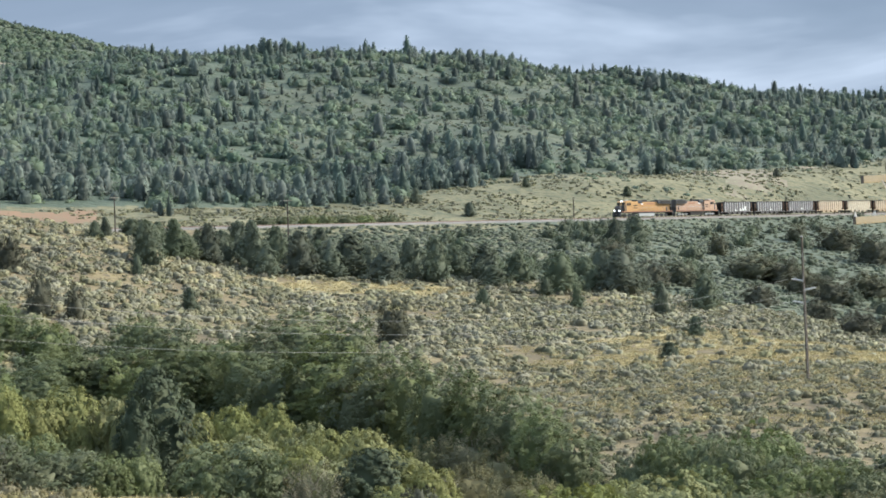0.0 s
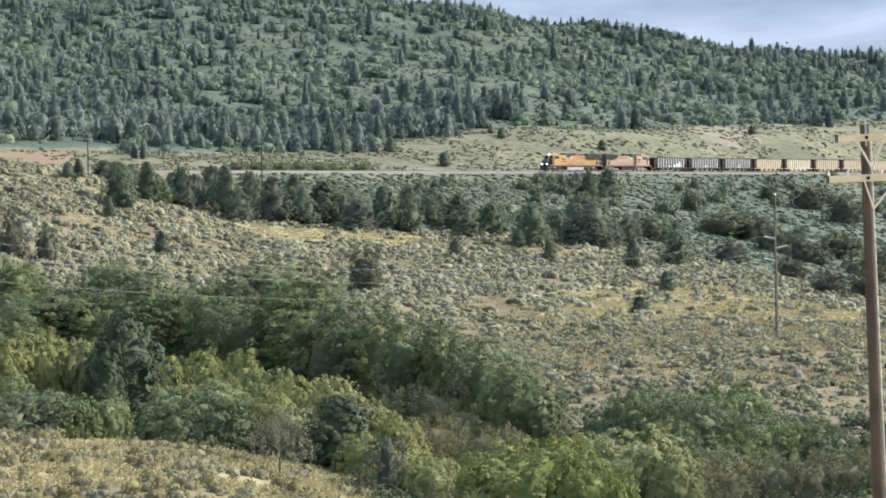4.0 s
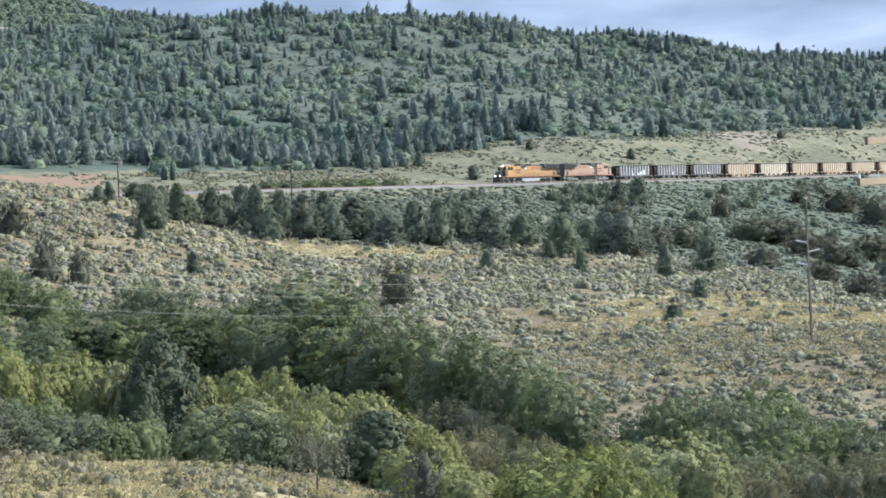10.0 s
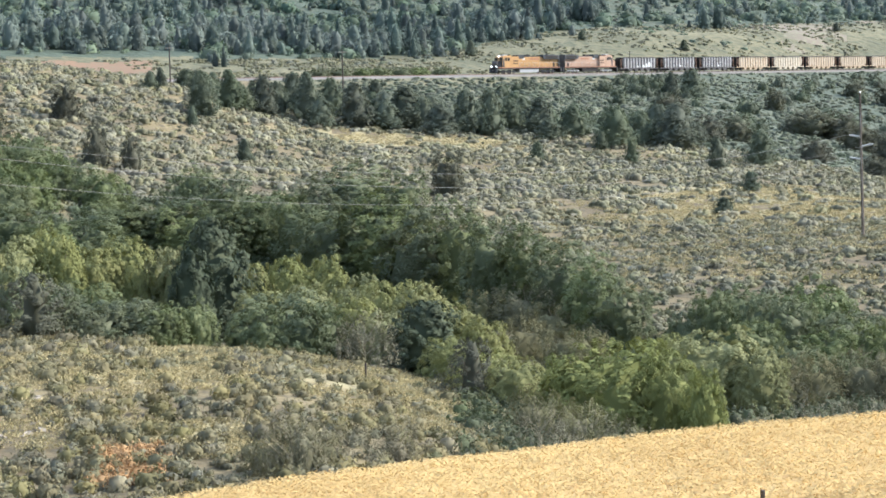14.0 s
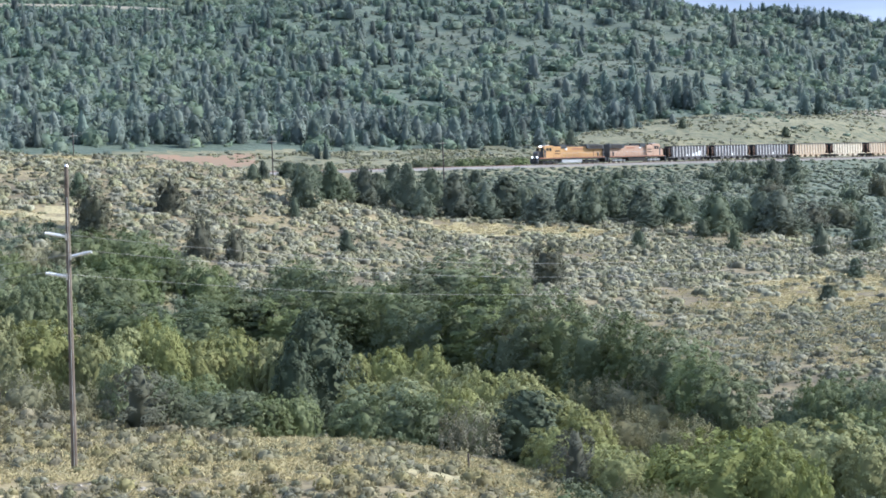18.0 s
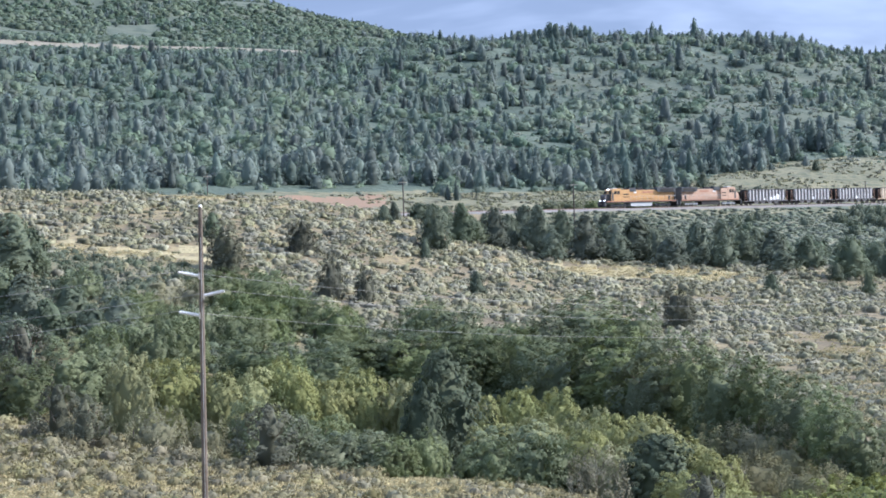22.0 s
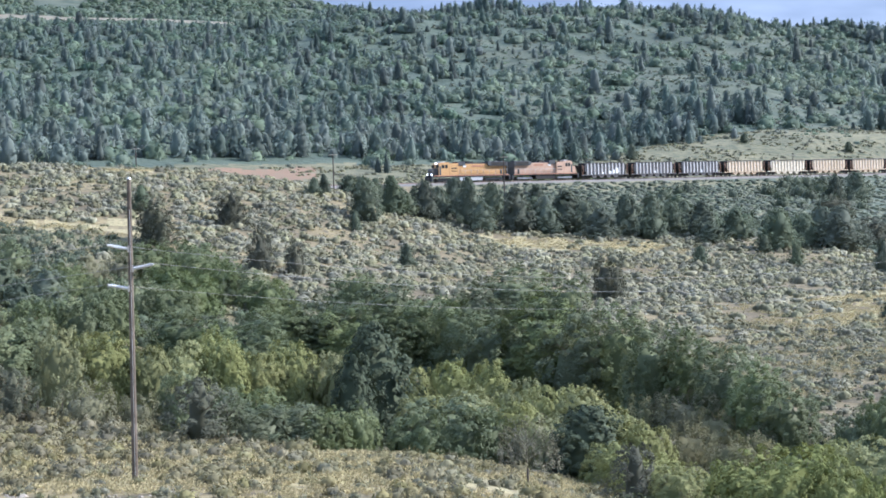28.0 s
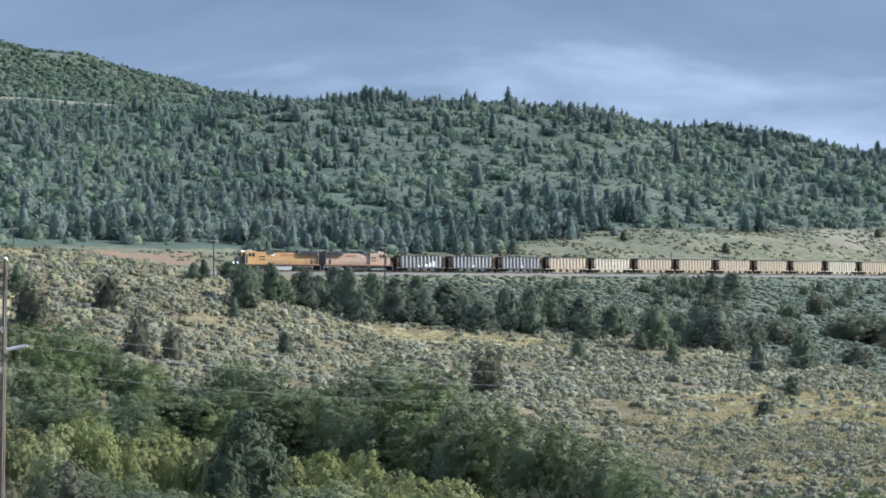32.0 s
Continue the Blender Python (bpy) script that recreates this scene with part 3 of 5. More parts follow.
def lump(rng, wide, high, seg=8, rings=4, rough=0.22, at_=(0, 0, 0)):
    """A rounded, uneven mound closed at the top, as rings of corners."""
    V, Q = [], []
    for i in range(rings + 1):
        u = i / rings
        a0 = rng.uniform(0, 1)
        for j in range(seg):
            a = 2 * np.pi * (j + 0.5 * (i % 2)) / seg + a0 * 0.2
            k = 1 + rng.uniform(-rough, rough)
            r = wide * k * (np.cos(u * np.pi / 2 * 0.97) ** 0.75 if i else 0.82)
            V.append((at_[0] + r * np.cos(a), at_[1] + r * np.sin(a), at_[2] + high * (np.sin(u * np.pi / 2) * (1 + rng.uniform(-rough, rough) * 0.5) - 0.04)))
    for i in range(rings):
        for j in range(seg):
            Q.append((i * seg + j, i * seg + (j + 1) % seg, (i + 1) * seg + (j + 1) % seg, (i + 1) * seg + j))
    return np.array(V), np.array(Q)


def spire(seed, wide, high, seg=8, rings=8, blunt=0.7, jag=0.4):
    """A far conifer: a ragged cone of tiers."""
    rng = np.random.default_rng(seed)
    V, Q = [], []
    bend = rng.normal(size=2) * 0.12 * wide
    for i in range(rings + 1):
        u = i / rings
        tier = 1 + (0.4 if i % 2 == 0 else -0.4) * jag
        for j in range(seg):
            a = 2 * np.pi * (j + 0.5 * (i % 2)) / seg
            r = wide * (1 - u * 0.985) ** blunt * min(1, 0.6 + 2.2 * u) * tier * (1 + rng.uniform(-jag, jag))
            V.append((r * np.cos(a) + bend[0] * u, r * np.sin(a) + bend[1] * u, high * (0.02 + 0.98 * u) + rng.uniform(-0.22, 0.22) * high / rings))
    for i in range(rings):
        for j in range(seg):
            Q.append((i * seg + j, i * seg + (j + 1) % seg, (i + 1) * seg + (j + 1) % seg, (i + 1) * seg + j))
    return np.array(V), np.array(Q)


def joined(*pieces):
    V, Q, n = [], [], 0
    for v, q in pieces:
        V.append(v), Q.append(q + n)
        n += len(v)
    return np.concatenate(V), np.concatenate(Q)


def mound(seed, wide, high, lobes, leaves, size, seg=6, rings=3):
    """A small shrub: a few rounded lobes with sprays standing out of them."""
    rng = np.random.default_rng(seed)
    bits = []
    for k in range(lobes):
        a, q = rng.uniform(0, 6.283), (0 if k == 0 else rng.uniform(0.35, 0.75) * wide)
        s = rng.uniform(0.5, 0.75) if lobes > 1 else 1.0
        bits.append(lump(rng, wide * s, high * rng.uniform(0.65, 1.0), seg, rings, 0.25, (q * np.cos(a), q * np.sin(a), 0)))
    c, d = blob(rng, leaves, (0, 0, high * 0.3), (wide, wide, high * 0.75))
    keep = c[:, 2] > 0.05
    bits.append(cards(c[keep], d[keep], np.full(keep.sum(), size), rng, 0.6, 0.6))
    return joined(*bits)


def stem_mesh(name, seed, high, thick, limbs, spread, mat):
    """A tapered trunk with limbs, as rings of six corners."""
    rng = np.random.default_rng(seed)
    V, Q = [], []

    def tube(a, b, ra, rb):
        a, b = np.asarray(a, float), np.asarray(b, float)
        w = (b - a) / np.linalg.norm(b - a)
        u = np.cross(w, (0.3, 0.9, 0.1))
        u /= np.linalg.norm(u)
        v = np.cross(w, u)
        base = len(V)
        for p, r in ((a, ra), ((a + b) / 2 + rng.normal(size=3) * ra * 0.5, (ra + rb) / 2), (b, rb)):
            for k in range(6):
                t = k * np.pi / 3
                V.append(p + r * (np.cos(t) * u + np.sin(t) * v))
        for s in (0, 6):
            for k in range(6):
                Q.append((base + s + k, base + s + (k + 1) % 6, base + s + 6 + (k + 1) % 6, base + s + 6 + k))

    tube((0, 0, -0.2), (0, 0, high * 0.75), thick, thick * 0.3)
    for k in range(limbs):
        a, z = rng.uniform(0, 2 * np.pi), high * rng.uniform(0.08, 0.5)
        e = (spread * np.cos(a) * rng.uniform(0.4, 0.9), spread * np.sin(a) * rng.uniform(0.4, 0.9), z + high * rng.uniform(0.2, 0.4))
        tube((0, 0, z), e, thick * 0.45, thick * 0.12)
    return mesh_of(name, V, Q, mat, smooth=True)


def make_plant(name, label, category, group, crown, mat, trunk, trunk_name="trunk"):
    """One plant far below the land as a pattern for its copies, which stand on the land."""
    root = new(name)
    tagged(root, label, category, group)
    part_mesh(trunk_name, trunk, root)
    part_mesh("crown", mesh_of("crown", *crown, mat, smooth=True), root)
    return root


STOOD = set()


def stand(pattern, az, r, wide=1.0, high=1.0, spin=0.0, label=""):
    m = Matrix.Translation(at(az, r)) @ Matrix.Rotation(spin, 4, "Z") @ Matrix.Diagonal((wide, wide, high, 1))
    if pattern in STOOD:
        m = m @ Matrix.Diagonal((1 / pattern.scale.x, 1 / pattern.scale.y, 1 / pattern.scale.z, 1))
        ob = copy_thing(pattern, m)
    else:
        STOOD.add(pattern)
        pattern.matrix_basis = m
        ob = pattern
    if label:
        ob["label"] = label
    return ob


# junipers, 6 m high and 1.8 m in half-width as built
JUN = [make_plant("juniper_tree", "dark green juniper tree on the sagebrush slope", "tree", "junipers on the slope", cone_crown(20 + k, 1.85, 6.0, 110, 24, 0.16, 1.0, 0.34, 0.0, (0.42, 0.5, 0.34, 0.6, 0.45)[k], 0.72), M_JUNIPER, stem_mesh("trunk", k, 6.0, 0.16, 5, 1.2, M_BARK)) for k in range(5)]
JUN_GREY = [make_plant("juniper_tree", "grey-green ragged juniper tree with bare lower trunk", "tree", "grey junipers", cone_crown(40 + k, 2.2, 6.0, 90, 40, 0.11, 0.9, 0.34, 0.16, 0.3, 0.35), M_JUNIPER_GREY, stem_mesh("trunk", 30 + k, 6.0, 0.14, 9, 1.7, M_BARK)) for k in range(3)]
# bushes, 4 m high and 3 m in half-width as built
WIL = [make_plant("willow_shrub", "olive-green willow shrub in the creek bottom", "shrub", "creek thicket", leafy_crown(60 + k, 3.0, 4.0, 420, 28, 0.075, 0.24, 0.25, 0.1, 0.66, 0.5, 0.8, slim=0.65), M_WILLOW, stem_mesh("stem", 60 + k, 3.4, 0.09, 9, 2.2, M_BARK), "stem") for k in range(4)]
ALD = [make_plant("alder_shrub", "dark green leafy shrub in the creek bottom", "shrub", "dark creek thicket", leafy_crown(80 + k, 3.0, 4.0, 230, 32, 0.095, 0.45, 0.3, 0.25, 0.72, 0.8, 0.72, slim=0.62), M_WILLOW_DARK, stem_mesh("stem", 80 + k, 3.4, 0.1, 9, 2.2, M_BARK), "stem") for k in range(5)]
TALL = [make_plant("alder_tree", "tall dark green alder along the creek", "tree", "alders along the creek", leafy_crown(130 + k, 2.9, 8.0, 320, 36, 0.1, 0.55, 0.34, 0.25, 0.5, 0.8, 0.72, slim=0.62), M_WILLOW_DARK, stem_mesh("trunk", 130 + k, 7.0, 0.14, 9, 2.2, M_BARK)) for k in range(4)]
LIME = [make_plant("willow_shrub", "bright lime-green willow shrub behind the wheat field", "shrub", "lime willows", leafy_crown(95 + k, 3.0, 4.0, 340, 34, 0.078, 0.32, 0.25, 0.22, 0.75, 0.55, 0.78, slim=0.6), M_WILLOW_LIME, stem_mesh("stem", 95, 3.4, 0.09, 9, 2.2, M_BARK), "stem") for k in range(2)]
ROUND = [make_plant("round_tree", "round brownish-grey tree on the sagebrush slope", "tree", "round grey trees", leafy_crown(150 + k, 2.0, 6.0, 110, 36, 0.13, 0.85, 0.34, 0.5, 0.55, 0.95, 0.76, slim=0.5), M_JUNIPER_GREY, stem_mesh("trunk", 150 + k, 5.0, 0.13, 7, 1.5, M_BARK)) for k in range(2)]
TWIG = [make_plant("bare_shrub", "grey half-bare twiggy shrub beside the wheat field", "shrub", "bare shrubs", leafy_crown(98 + k, 2.4, 3.4, 120, 20, 0.085, 1.1, 0.16, 0.8, 0.7, 0.6, 0, slim=0.22), M_TWIG, stem_mesh("stem", 98 + k, 3.6, 0.05, 26, 2.4, M_TWIG), "stem") for k in range(2)]
PLUME = [make_plant("bare_shrub", "grey-green feathery half-dry shrub along the creek", "shrub", "feathery shrubs", leafy_crown(110 + k, 2.4, 3.0, 130, 30, 0.1, 0.85, 0.2, 0.75, 0.7, 0.6, 0.66, slim=0.3), M_PLUME, stem_mesh("stem", 110 + k, 2.8, 0.05, 16, 2.0, M_TWIG), "stem") for k in range(3)]
JUN_NEAR = [make_plant("juniper_tree", "tall dense dark juniper tree in the creek thicket", "tree", "thicket junipers", cone_crown(50 + k, 1.9, 6.0, 190, 40, 0.1, 0.8, 0.27, 0.0, 0.36, 0.72), M_JUNIPER_NEAR, stem_mesh("trunk", 50 + k, 6.0, 0.16, 5, 1.2, M_BARK)) for k in range(2)]
SPIN = random.Random(5)


def plant(patterns, built_high, built_wide, spots, label=""):
    """Stands one plant at each spot: direction, distance, height, half-width in metres."""
    for k, (az, r, h, w) in enumerate(spots):
        tall = SPIN.uniform(0.98, 1.16) if built_high == 4.0 else 1.06
        stand(patterns[k % len(patterns)], az, r, (1.25 if built_high == 4.0 else 1.3) * w / built_wide, tall * h / built_high, SPIN.uniform(0, 6.28), label)


def plant_junipers():
    plant(JUN, 6.0, 1.8, [(-7.3, 313, 3.0, 1.1), (-7.0, 315, 3.6, 1.1), (-5.8, 301, 7.0, 2.1), (-5.0, 318, 6.4, 2.4), (-6.1, 289, 3.2, 0.8), (-4.0, 326, 6.8, 2.1), (-3.6, 330, 5.6, 2.1), (-4.6, 322, 3.8, 1.8), (-2.7, 328, 8.4, 2.6), (-2.3, 322, 5.0, 2.1)])
    plant(JUN, 6.0, 1.8, [(-2.0, 350, 6.8, 2.4), (-1.3, 326, 7.6, 2.8), (-0.7, 372, 6.4, 1.8), (0.2, 331, 7.4, 3.6), (1.2, 323, 5.2, 2.9), (0.7, 330, 5.8, 2.3), (-3.1, 345, 7.0, 2.6), (-0.4, 342, 5.6, 2.4)])
    plant(JUN, 6.0, 1.8, [(2.0, 334, 7.2, 2.5), (2.7, 330, 7.8, 2.3), (3.3, 340, 6.0, 2.4), (4.2, 336, 6.4, 3.0), (6.4, 322, 7.0, 2.9), (7.2, 330, 5.6, 2.3), (8.2, 330, 7.6, 3.6), (6.0, 316, 3.0, 1.1), (6.9, 297, 3.6, 1.1), (9.4, 302, 5.1, 1.4), (10.7, 318, 5.9, 2.4), (5.2, 336, 5.4, 2.6), (7.7, 344, 6.4, 2.6), (3.7, 350, 5.6, 2.6)])
    plant(JUN, 6.0, 1.8, [(10.4, 266, 2.8, 1.2), (9.6, 225, 2.1, 1.2), (4.1, 289, 2.9, 1.0), (-4.6, 264, 3.2, 1.2), (8.7, 488, 6.9, 3.2), (8.1, 482, 6.1, 1.9), (-12.4, 283, 3.7, 1.3)])
    plant(ROUND, 6.0, 1.9, [(1.4, 238, 5.4, 1.8), (-9.74, 278, 5.6, 1.6), (-8.95, 240, 5.6, 1.25), (-7.95, 240, 5.0, 0.95), (-12.0, 256, 6.0, 2.0)])
    behind = random.Random(12)
    plant(JUN, 6.0, 1.8, [(behind.uniform(-6.4, 9.2), behind.uniform(326, 362), behind.uniform(3.0, 5.6), behind.uniform(1.4, 2.6)) for k in range(22)])
    plant(JUN, 6.0, 1.8, [(5.5, 601, 3.2, 1.2), (8.5, 607, 3.2, 1.3), (3.8, 539, 4.0, 1.6), (2.2, 560, 4.6, 1.8), (12.9, 690, 3.0, 1.4)], "small juniper tree alone on the grassy terrace")
    plant(JUN, 6.0, 1.8, [(-18.23, 235, 7.5, 3.1), (-17.67, 240, 5.5, 2.3), (-18.58, 202, 5, 2.1), (-17.94, 200, 5, 2.1), (-18.28, 162, 5.5, 2.0), (-16.65, 198, 4.5, 2.3), (-17.31, 184, 4.5, 2.2), (-15.18, 192, 4.5, 2.1), (-16.01, 183, 4.5, 1.9)], "dark green juniper tree at the head of the draw")
    plant(JUN_GREY, 6.0, 1.9, [(-17.03, 124, 3.6, 1.4), (-16.3, 121, 3.2, 1.1), (-10.92, 114, 3.8, 1.6), (-18.79, 140, 4.0, 1.7), (-17.97, 150, 5.8, 1.8), (2.0, 103, 3.4, 1.2)])
    plant(JUN_NEAR, 6.0, 1.8, [(-5.67, 131, 8.3, 2.4), (-6.28, 126, 6.0, 1.4), (0.66, 117, 4.4, 2.1)])


plant_junipers()


def plant_thickets():
    plant(WIL, 4.0, 2.7, [(-14.88, 128, 5.5, 1.7), (-13.64, 129, 6.0, 2.3), (-12.32, 128, 5.2, 1.7), (-11.32, 130, 5.5, 1.9), (-10.23, 131, 5.8, 1.9), (-9.14, 132, 5.9, 1.9), (-8.13, 133, 6.0, 2.0), (-7.12, 134, 5.8, 2.0), (-6.62, 131, 5.4, 1.4), (-4.59, 134, 5.8, 1.6), (-3.51, 135, 5.6, 1.9), (-2.42, 135, 6.0, 2.0), (-1.5, 133, 5.4, 1.9), (-0.5, 130, 4.7, 1.9), (0.5, 127, 4.5, 1.9), (1.42, 123, 3.9, 1.8), (2.26, 118, 3.5, 1.6), (-4.2, 126, 4.0, 1.8), (-3.03, 126, 4.2, 1.9), (-1.53, 124, 4.0, 1.8), (-0.53, 120, 3.4, 1.6), (1.48, 114, 3.0, 1.8), (2.49, 107, 2.9, 1.9), (3.32, 102, 2.4, 1.4)])
    plant(PLUME + ALD[:2], 4.0, 2.7, [(-14.24, 121, 3.4, 2.0), (-12.75, 121, 2.8, 1.8), (-11.58, 123, 2.9, 1.7), (-10.41, 124, 2.8, 1.8), (-9.24, 125, 2.9, 1.7), (-8.06, 126, 2.9, 1.9)], "grey-green shrub in front of the willow hedge")
    plant(ALD, 4.0, 2.7, [(-8.41, 118, 2.4, 2.6), (-9.26, 116, 1.9, 1.5), (-7.4, 117, 2.3, 1.6), (-6.22, 119, 2.5, 1.1), (-3.51, 122, 3.5, 2.9), (-4.36, 120, 2.8, 1.6), (-2.59, 121, 3.3, 1.5), (-11.42, 122, 3.6, 1.4), (-10.26, 117, 2.4, 1.4), (-8.43, 118, 2.3, 2.4), (-7.37, 117, 2.2, 1.4), (-9.82, 121, 1.5, 1.6)], "fresh green leafy shrub in front of the willows")
    plant(WIL, 4.0, 2.7, [(9.24, 104, 4.1, 2.3), (10.4, 103, 3.5, 1.7), (8.06, 108, 3.4, 1.6)], "olive willow shrub behind the wheat field")
    plant(LIME, 4.0, 2.8, [(6.38, 97, 4.5, 3.0), (7.88, 95, 4.0, 1.8), (5.02, 99, 3.4, 1.7), (8.88, 92, 3.7, 1.1)])
    plant(ALD, 4.0, 2.7, [(9.94, 132, 3.2, 2.1), (9.26, 128, 3.2, 1.5), (10.76, 128, 3.0, 1.5), (12.25, 128, 3.4, 2.3), (11.42, 124, 3.3, 1.6), (13.22, 122, 2.8, 2.0), (13.86, 118, 2.5, 1.4), (12.55, 116, 2.4, 1.7), (11.56, 114, 2.3, 1.7), (10.41, 120, 2.9, 1.6), (8.59, 128, 2.3, 1.3), (13.36, 108, 2.1, 1.4), (14.52, 124, 2.1, 1.6), (15.08, 118, 2.3, 1.6)], "dark green leafy shrub at the foot of the sage slope")
    plant(PLUME, 3.0, 2.4, [(-1.16, 121, 3.2, 1.9), (-0.16, 119, 2.9, 1.1), (-2.17, 124, 3.2, 1.1)], "grey half-dry shrub in front of the willows")
    plant(TWIG, 3.4, 2.4, [(5.4, 87, 2.3, 1.3), (6.6, 86, 2.0, 1.2), (12.3, 90, 2.9, 1.5), (13.6, 90, 2.8, 1.4), (10.4, 90, 2.2, 1.1), (14.7, 90, 2.6, 1.4), (16.0, 90, 2.4, 1.4), (-1.2, 114, 3.0, 1.8), (-3.5, 70, 2.7, 1.2), (-1.8, 72, 1.6, 1.1), (-0.4, 74, 1.9, 0.9), (4.0, 82, 2.4, 1.1), (4.7, 78, 2.0, 1.2), (11.4, 88, 2.0, 1.2), (17.2, 88, 2.4, 1.3)])
    plant(ALD, 4.0, 2.7, [(az, float(track_range(az)) + 16, 2.2, 2.4) for az in (-2.3, -1.7, -1.0, -0.5, 0.1, 0.6, 1.4)], "low dark hedge shrub behind the railway line")
    plant(PLUME, 3.0, 2.4, [(11.2, 104, 2.4, 1.5), (12.2, 105, 2.6, 1.8), (13.6, 106, 2.6, 1.8), (14.6, 106, 2.6, 1.8), (15.6, 106, 2.6, 1.8), (16.6, 106, 2.6, 1.8), (-4.1, 70.5, 1.6, 0.9), (-3.2, 70.5, 1.9, 0.8), (-2.5, 71, 1.4, 0.7), (5.0, 88, 2.4, 1.4), (6.2, 86, 2.0, 1.4), (3.9, 90, 2.2, 1.4)])
    plant(PLUME, 3.0, 2.4, [(3.72, 140, 3.0, 2.7), (4.55, 134, 2.3, 2.2), (3.53, 126, 2.5, 2.0), (5.04, 122, 2.7, 2.0), (2.53, 142, 2.5, 1.9), (5.62, 112, 3.0, 1.3), (6.06, 128, 2.2, 1.7)])
    # the tall hedge along the creek, and the trees of the draw beside it
    plant(TALL, 8.0, 2.7, [(-9.39, 172, 4.4, 2.8), (-8.24, 182, 5, 2.9), (-6.69, 182, 5, 2.9), (-5.29, 178, 4.8, 2.6), (-4.11, 188, 5.2, 2.8), (-2.95, 175, 6.5, 2.8), (-1.95, 164, 7.5, 3.1), (-0.6, 162, 8, 3.1), (0.74, 158, 8, 2.9), (1.75, 156, 7.5, 2.4), (2.75, 149, 7, 2.3), (3.76, 146, 6.5, 2.1), (4.93, 141, 6, 2.1), (5.68, 134, 5.2, 1.8), (6.51, 128, 4.6, 1.8), (-1.42, 204, 6.5, 3.9), (-2.44, 200, 5.5, 2.4), (-0.08, 199, 6, 2.6), (-11.38, 170, 4.4, 2.5), (-10.39, 165, 3.9, 1.9), (-8.53, 180, 4.8, 2.9), (-7.34, 181, 5.2, 2.7), (-6.33, 178, 5.2, 2.4), (-4.98, 180, 5.8, 2.6), (-3.97, 180, 6, 2.4), (-15.03, 177, 4.5, 2.3), (-16.52, 148, 5, 2.2), (-15.7, 150, 4.5, 1.8), (-17.98, 138, 4.6, 1.6)], "tall dark green alder along the creek")
    plant(ALD + PLUME[:1], 4.0, 2.7, [(-11.19, 228, 4.5, 3.7), (-12.36, 225, 4, 3.0), (-10.36, 212, 4.5, 2.8), (-11.7, 204, 4.5, 2.7), (-9.69, 212, 4, 2.8), (-13.02, 221, 3.5, 2.6), (-8.85, 208, 4, 2.3), (-13.54, 194, 4, 2.0), (-5.32, 204, 4.5, 3.0), (-6.16, 216, 4, 2.6), (-11.04, 202, 4, 2.7), (-14.02, 214, 3.6, 2.6), (-14.77, 206, 3.4, 2.4), (-13.38, 180, 4, 2.2), (-14.29, 172, 4, 2.1), (-12.62, 198, 3.6, 2.3), (-15.53, 172, 4, 2.0), (-17.0, 171, 4, 2.0), (-11.71, 198, 3.6, 2.5), (-16.31, 222, 3.2, 2.2)], "dull green bushy tree in the draw of the slope")
    plant(ROUND, 6.0, 2.4, [(13.4, 540, 5.0, 3.0), (14.6, 530, 7.0, 5.4), (15.6, 505, 7.4, 4.8), (12.0, 419, 6.0, 5.0), (13.0, 421, 5.8, 4.4), (13.6, 403, 5.8, 4.4), (11.1, 474, 5.4, 2.4), (15.1, 302, 4.2, 2.7), (16.1, 310, 4.0, 2.4), (17.0, 401, 7.0, 3.4), (14.4, 387, 5.6, 4.0), (15.4, 415, 6.0, 4.4), (10.0, 371, 4.6, 3.2), (12.3, 350, 4.4, 3.0), (9.1, 358, 4.6, 3.4), (8.1, 416, 5.2, 3.5), (16.4, 360, 4.6, 3.2), (14.0, 335, 4.0, 2.6)], "grey-green scrub thicket on the ravine side")


plant_thickets()


# ---------------------------------------------------------------- uncountable growth
def scatter(name, label, category, mat, patterns, spots, sizes, rng, tall=None, smooth=True):
    """Joins many small copies of a few leafy patterns, set on the land, into one sheet of growth."""
    V, Q, base = [], [], 0
    pick = rng.integers(0, len(patterns), len(spots))
    for (x, y, z), s, k, i in zip(spots, sizes, pick, range(len(spots))):
        v, q = patterns[k]
        a = rng.uniform(0, 6.283)
        c, n = math.cos(a) * s, math.sin(a) * s
        h = s * (tall[i] if tall is not None else 1.0)
        w = np.stack([v[:, 0] * c - v[:, 1] * n + x, v[:, 0] * n + v[:, 1] * c + y, v[:, 2] * h + z], 1)
        V.append(w)
        Q.append(q + base)
        base += len(v)
    me = mesh_of(name, np.concatenate(V), np.concatenate(Q), mat, smooth=smooth)
    own = me.attributes.new("tone", "FLOAT", "POINT")
    own.data.foreach_set("value", np.repeat(rng.uniform(0, 1, len(spots)), [len(patterns[k][0]) for k in pick]).astype(np.float32))
    ob = new(name, me)
    return tagged(ob, label, category, kind="stuff")


def spots_in(rng, count, az0, az1, r0, r1, keep=None, sink=0.05):
    """Places spread evenly over a stretch of the land between two directions and distances (numbers, or functions of the direction)."""
    az = rng.uniform(az0, az1, count)
    lo = r0(az) if callable(r0) else r0
    hi = r1(az) if callable(r1) else r1
    r = np.sqrt(lo**2 + rng.uniform(0, 1, count) * (hi**2 - lo**2))
    x, y = r * np.sin(np.radians(az)), r * np.cos(np.radians(az))
    if keep is not None:
        m = np.array([keep(p, q, d, e) for p, q, d, e in zip(x, y, az, r)])
        x, y = x[m], y[m]
    return np.stack([x, y, ground(x, y) - sink], 1)


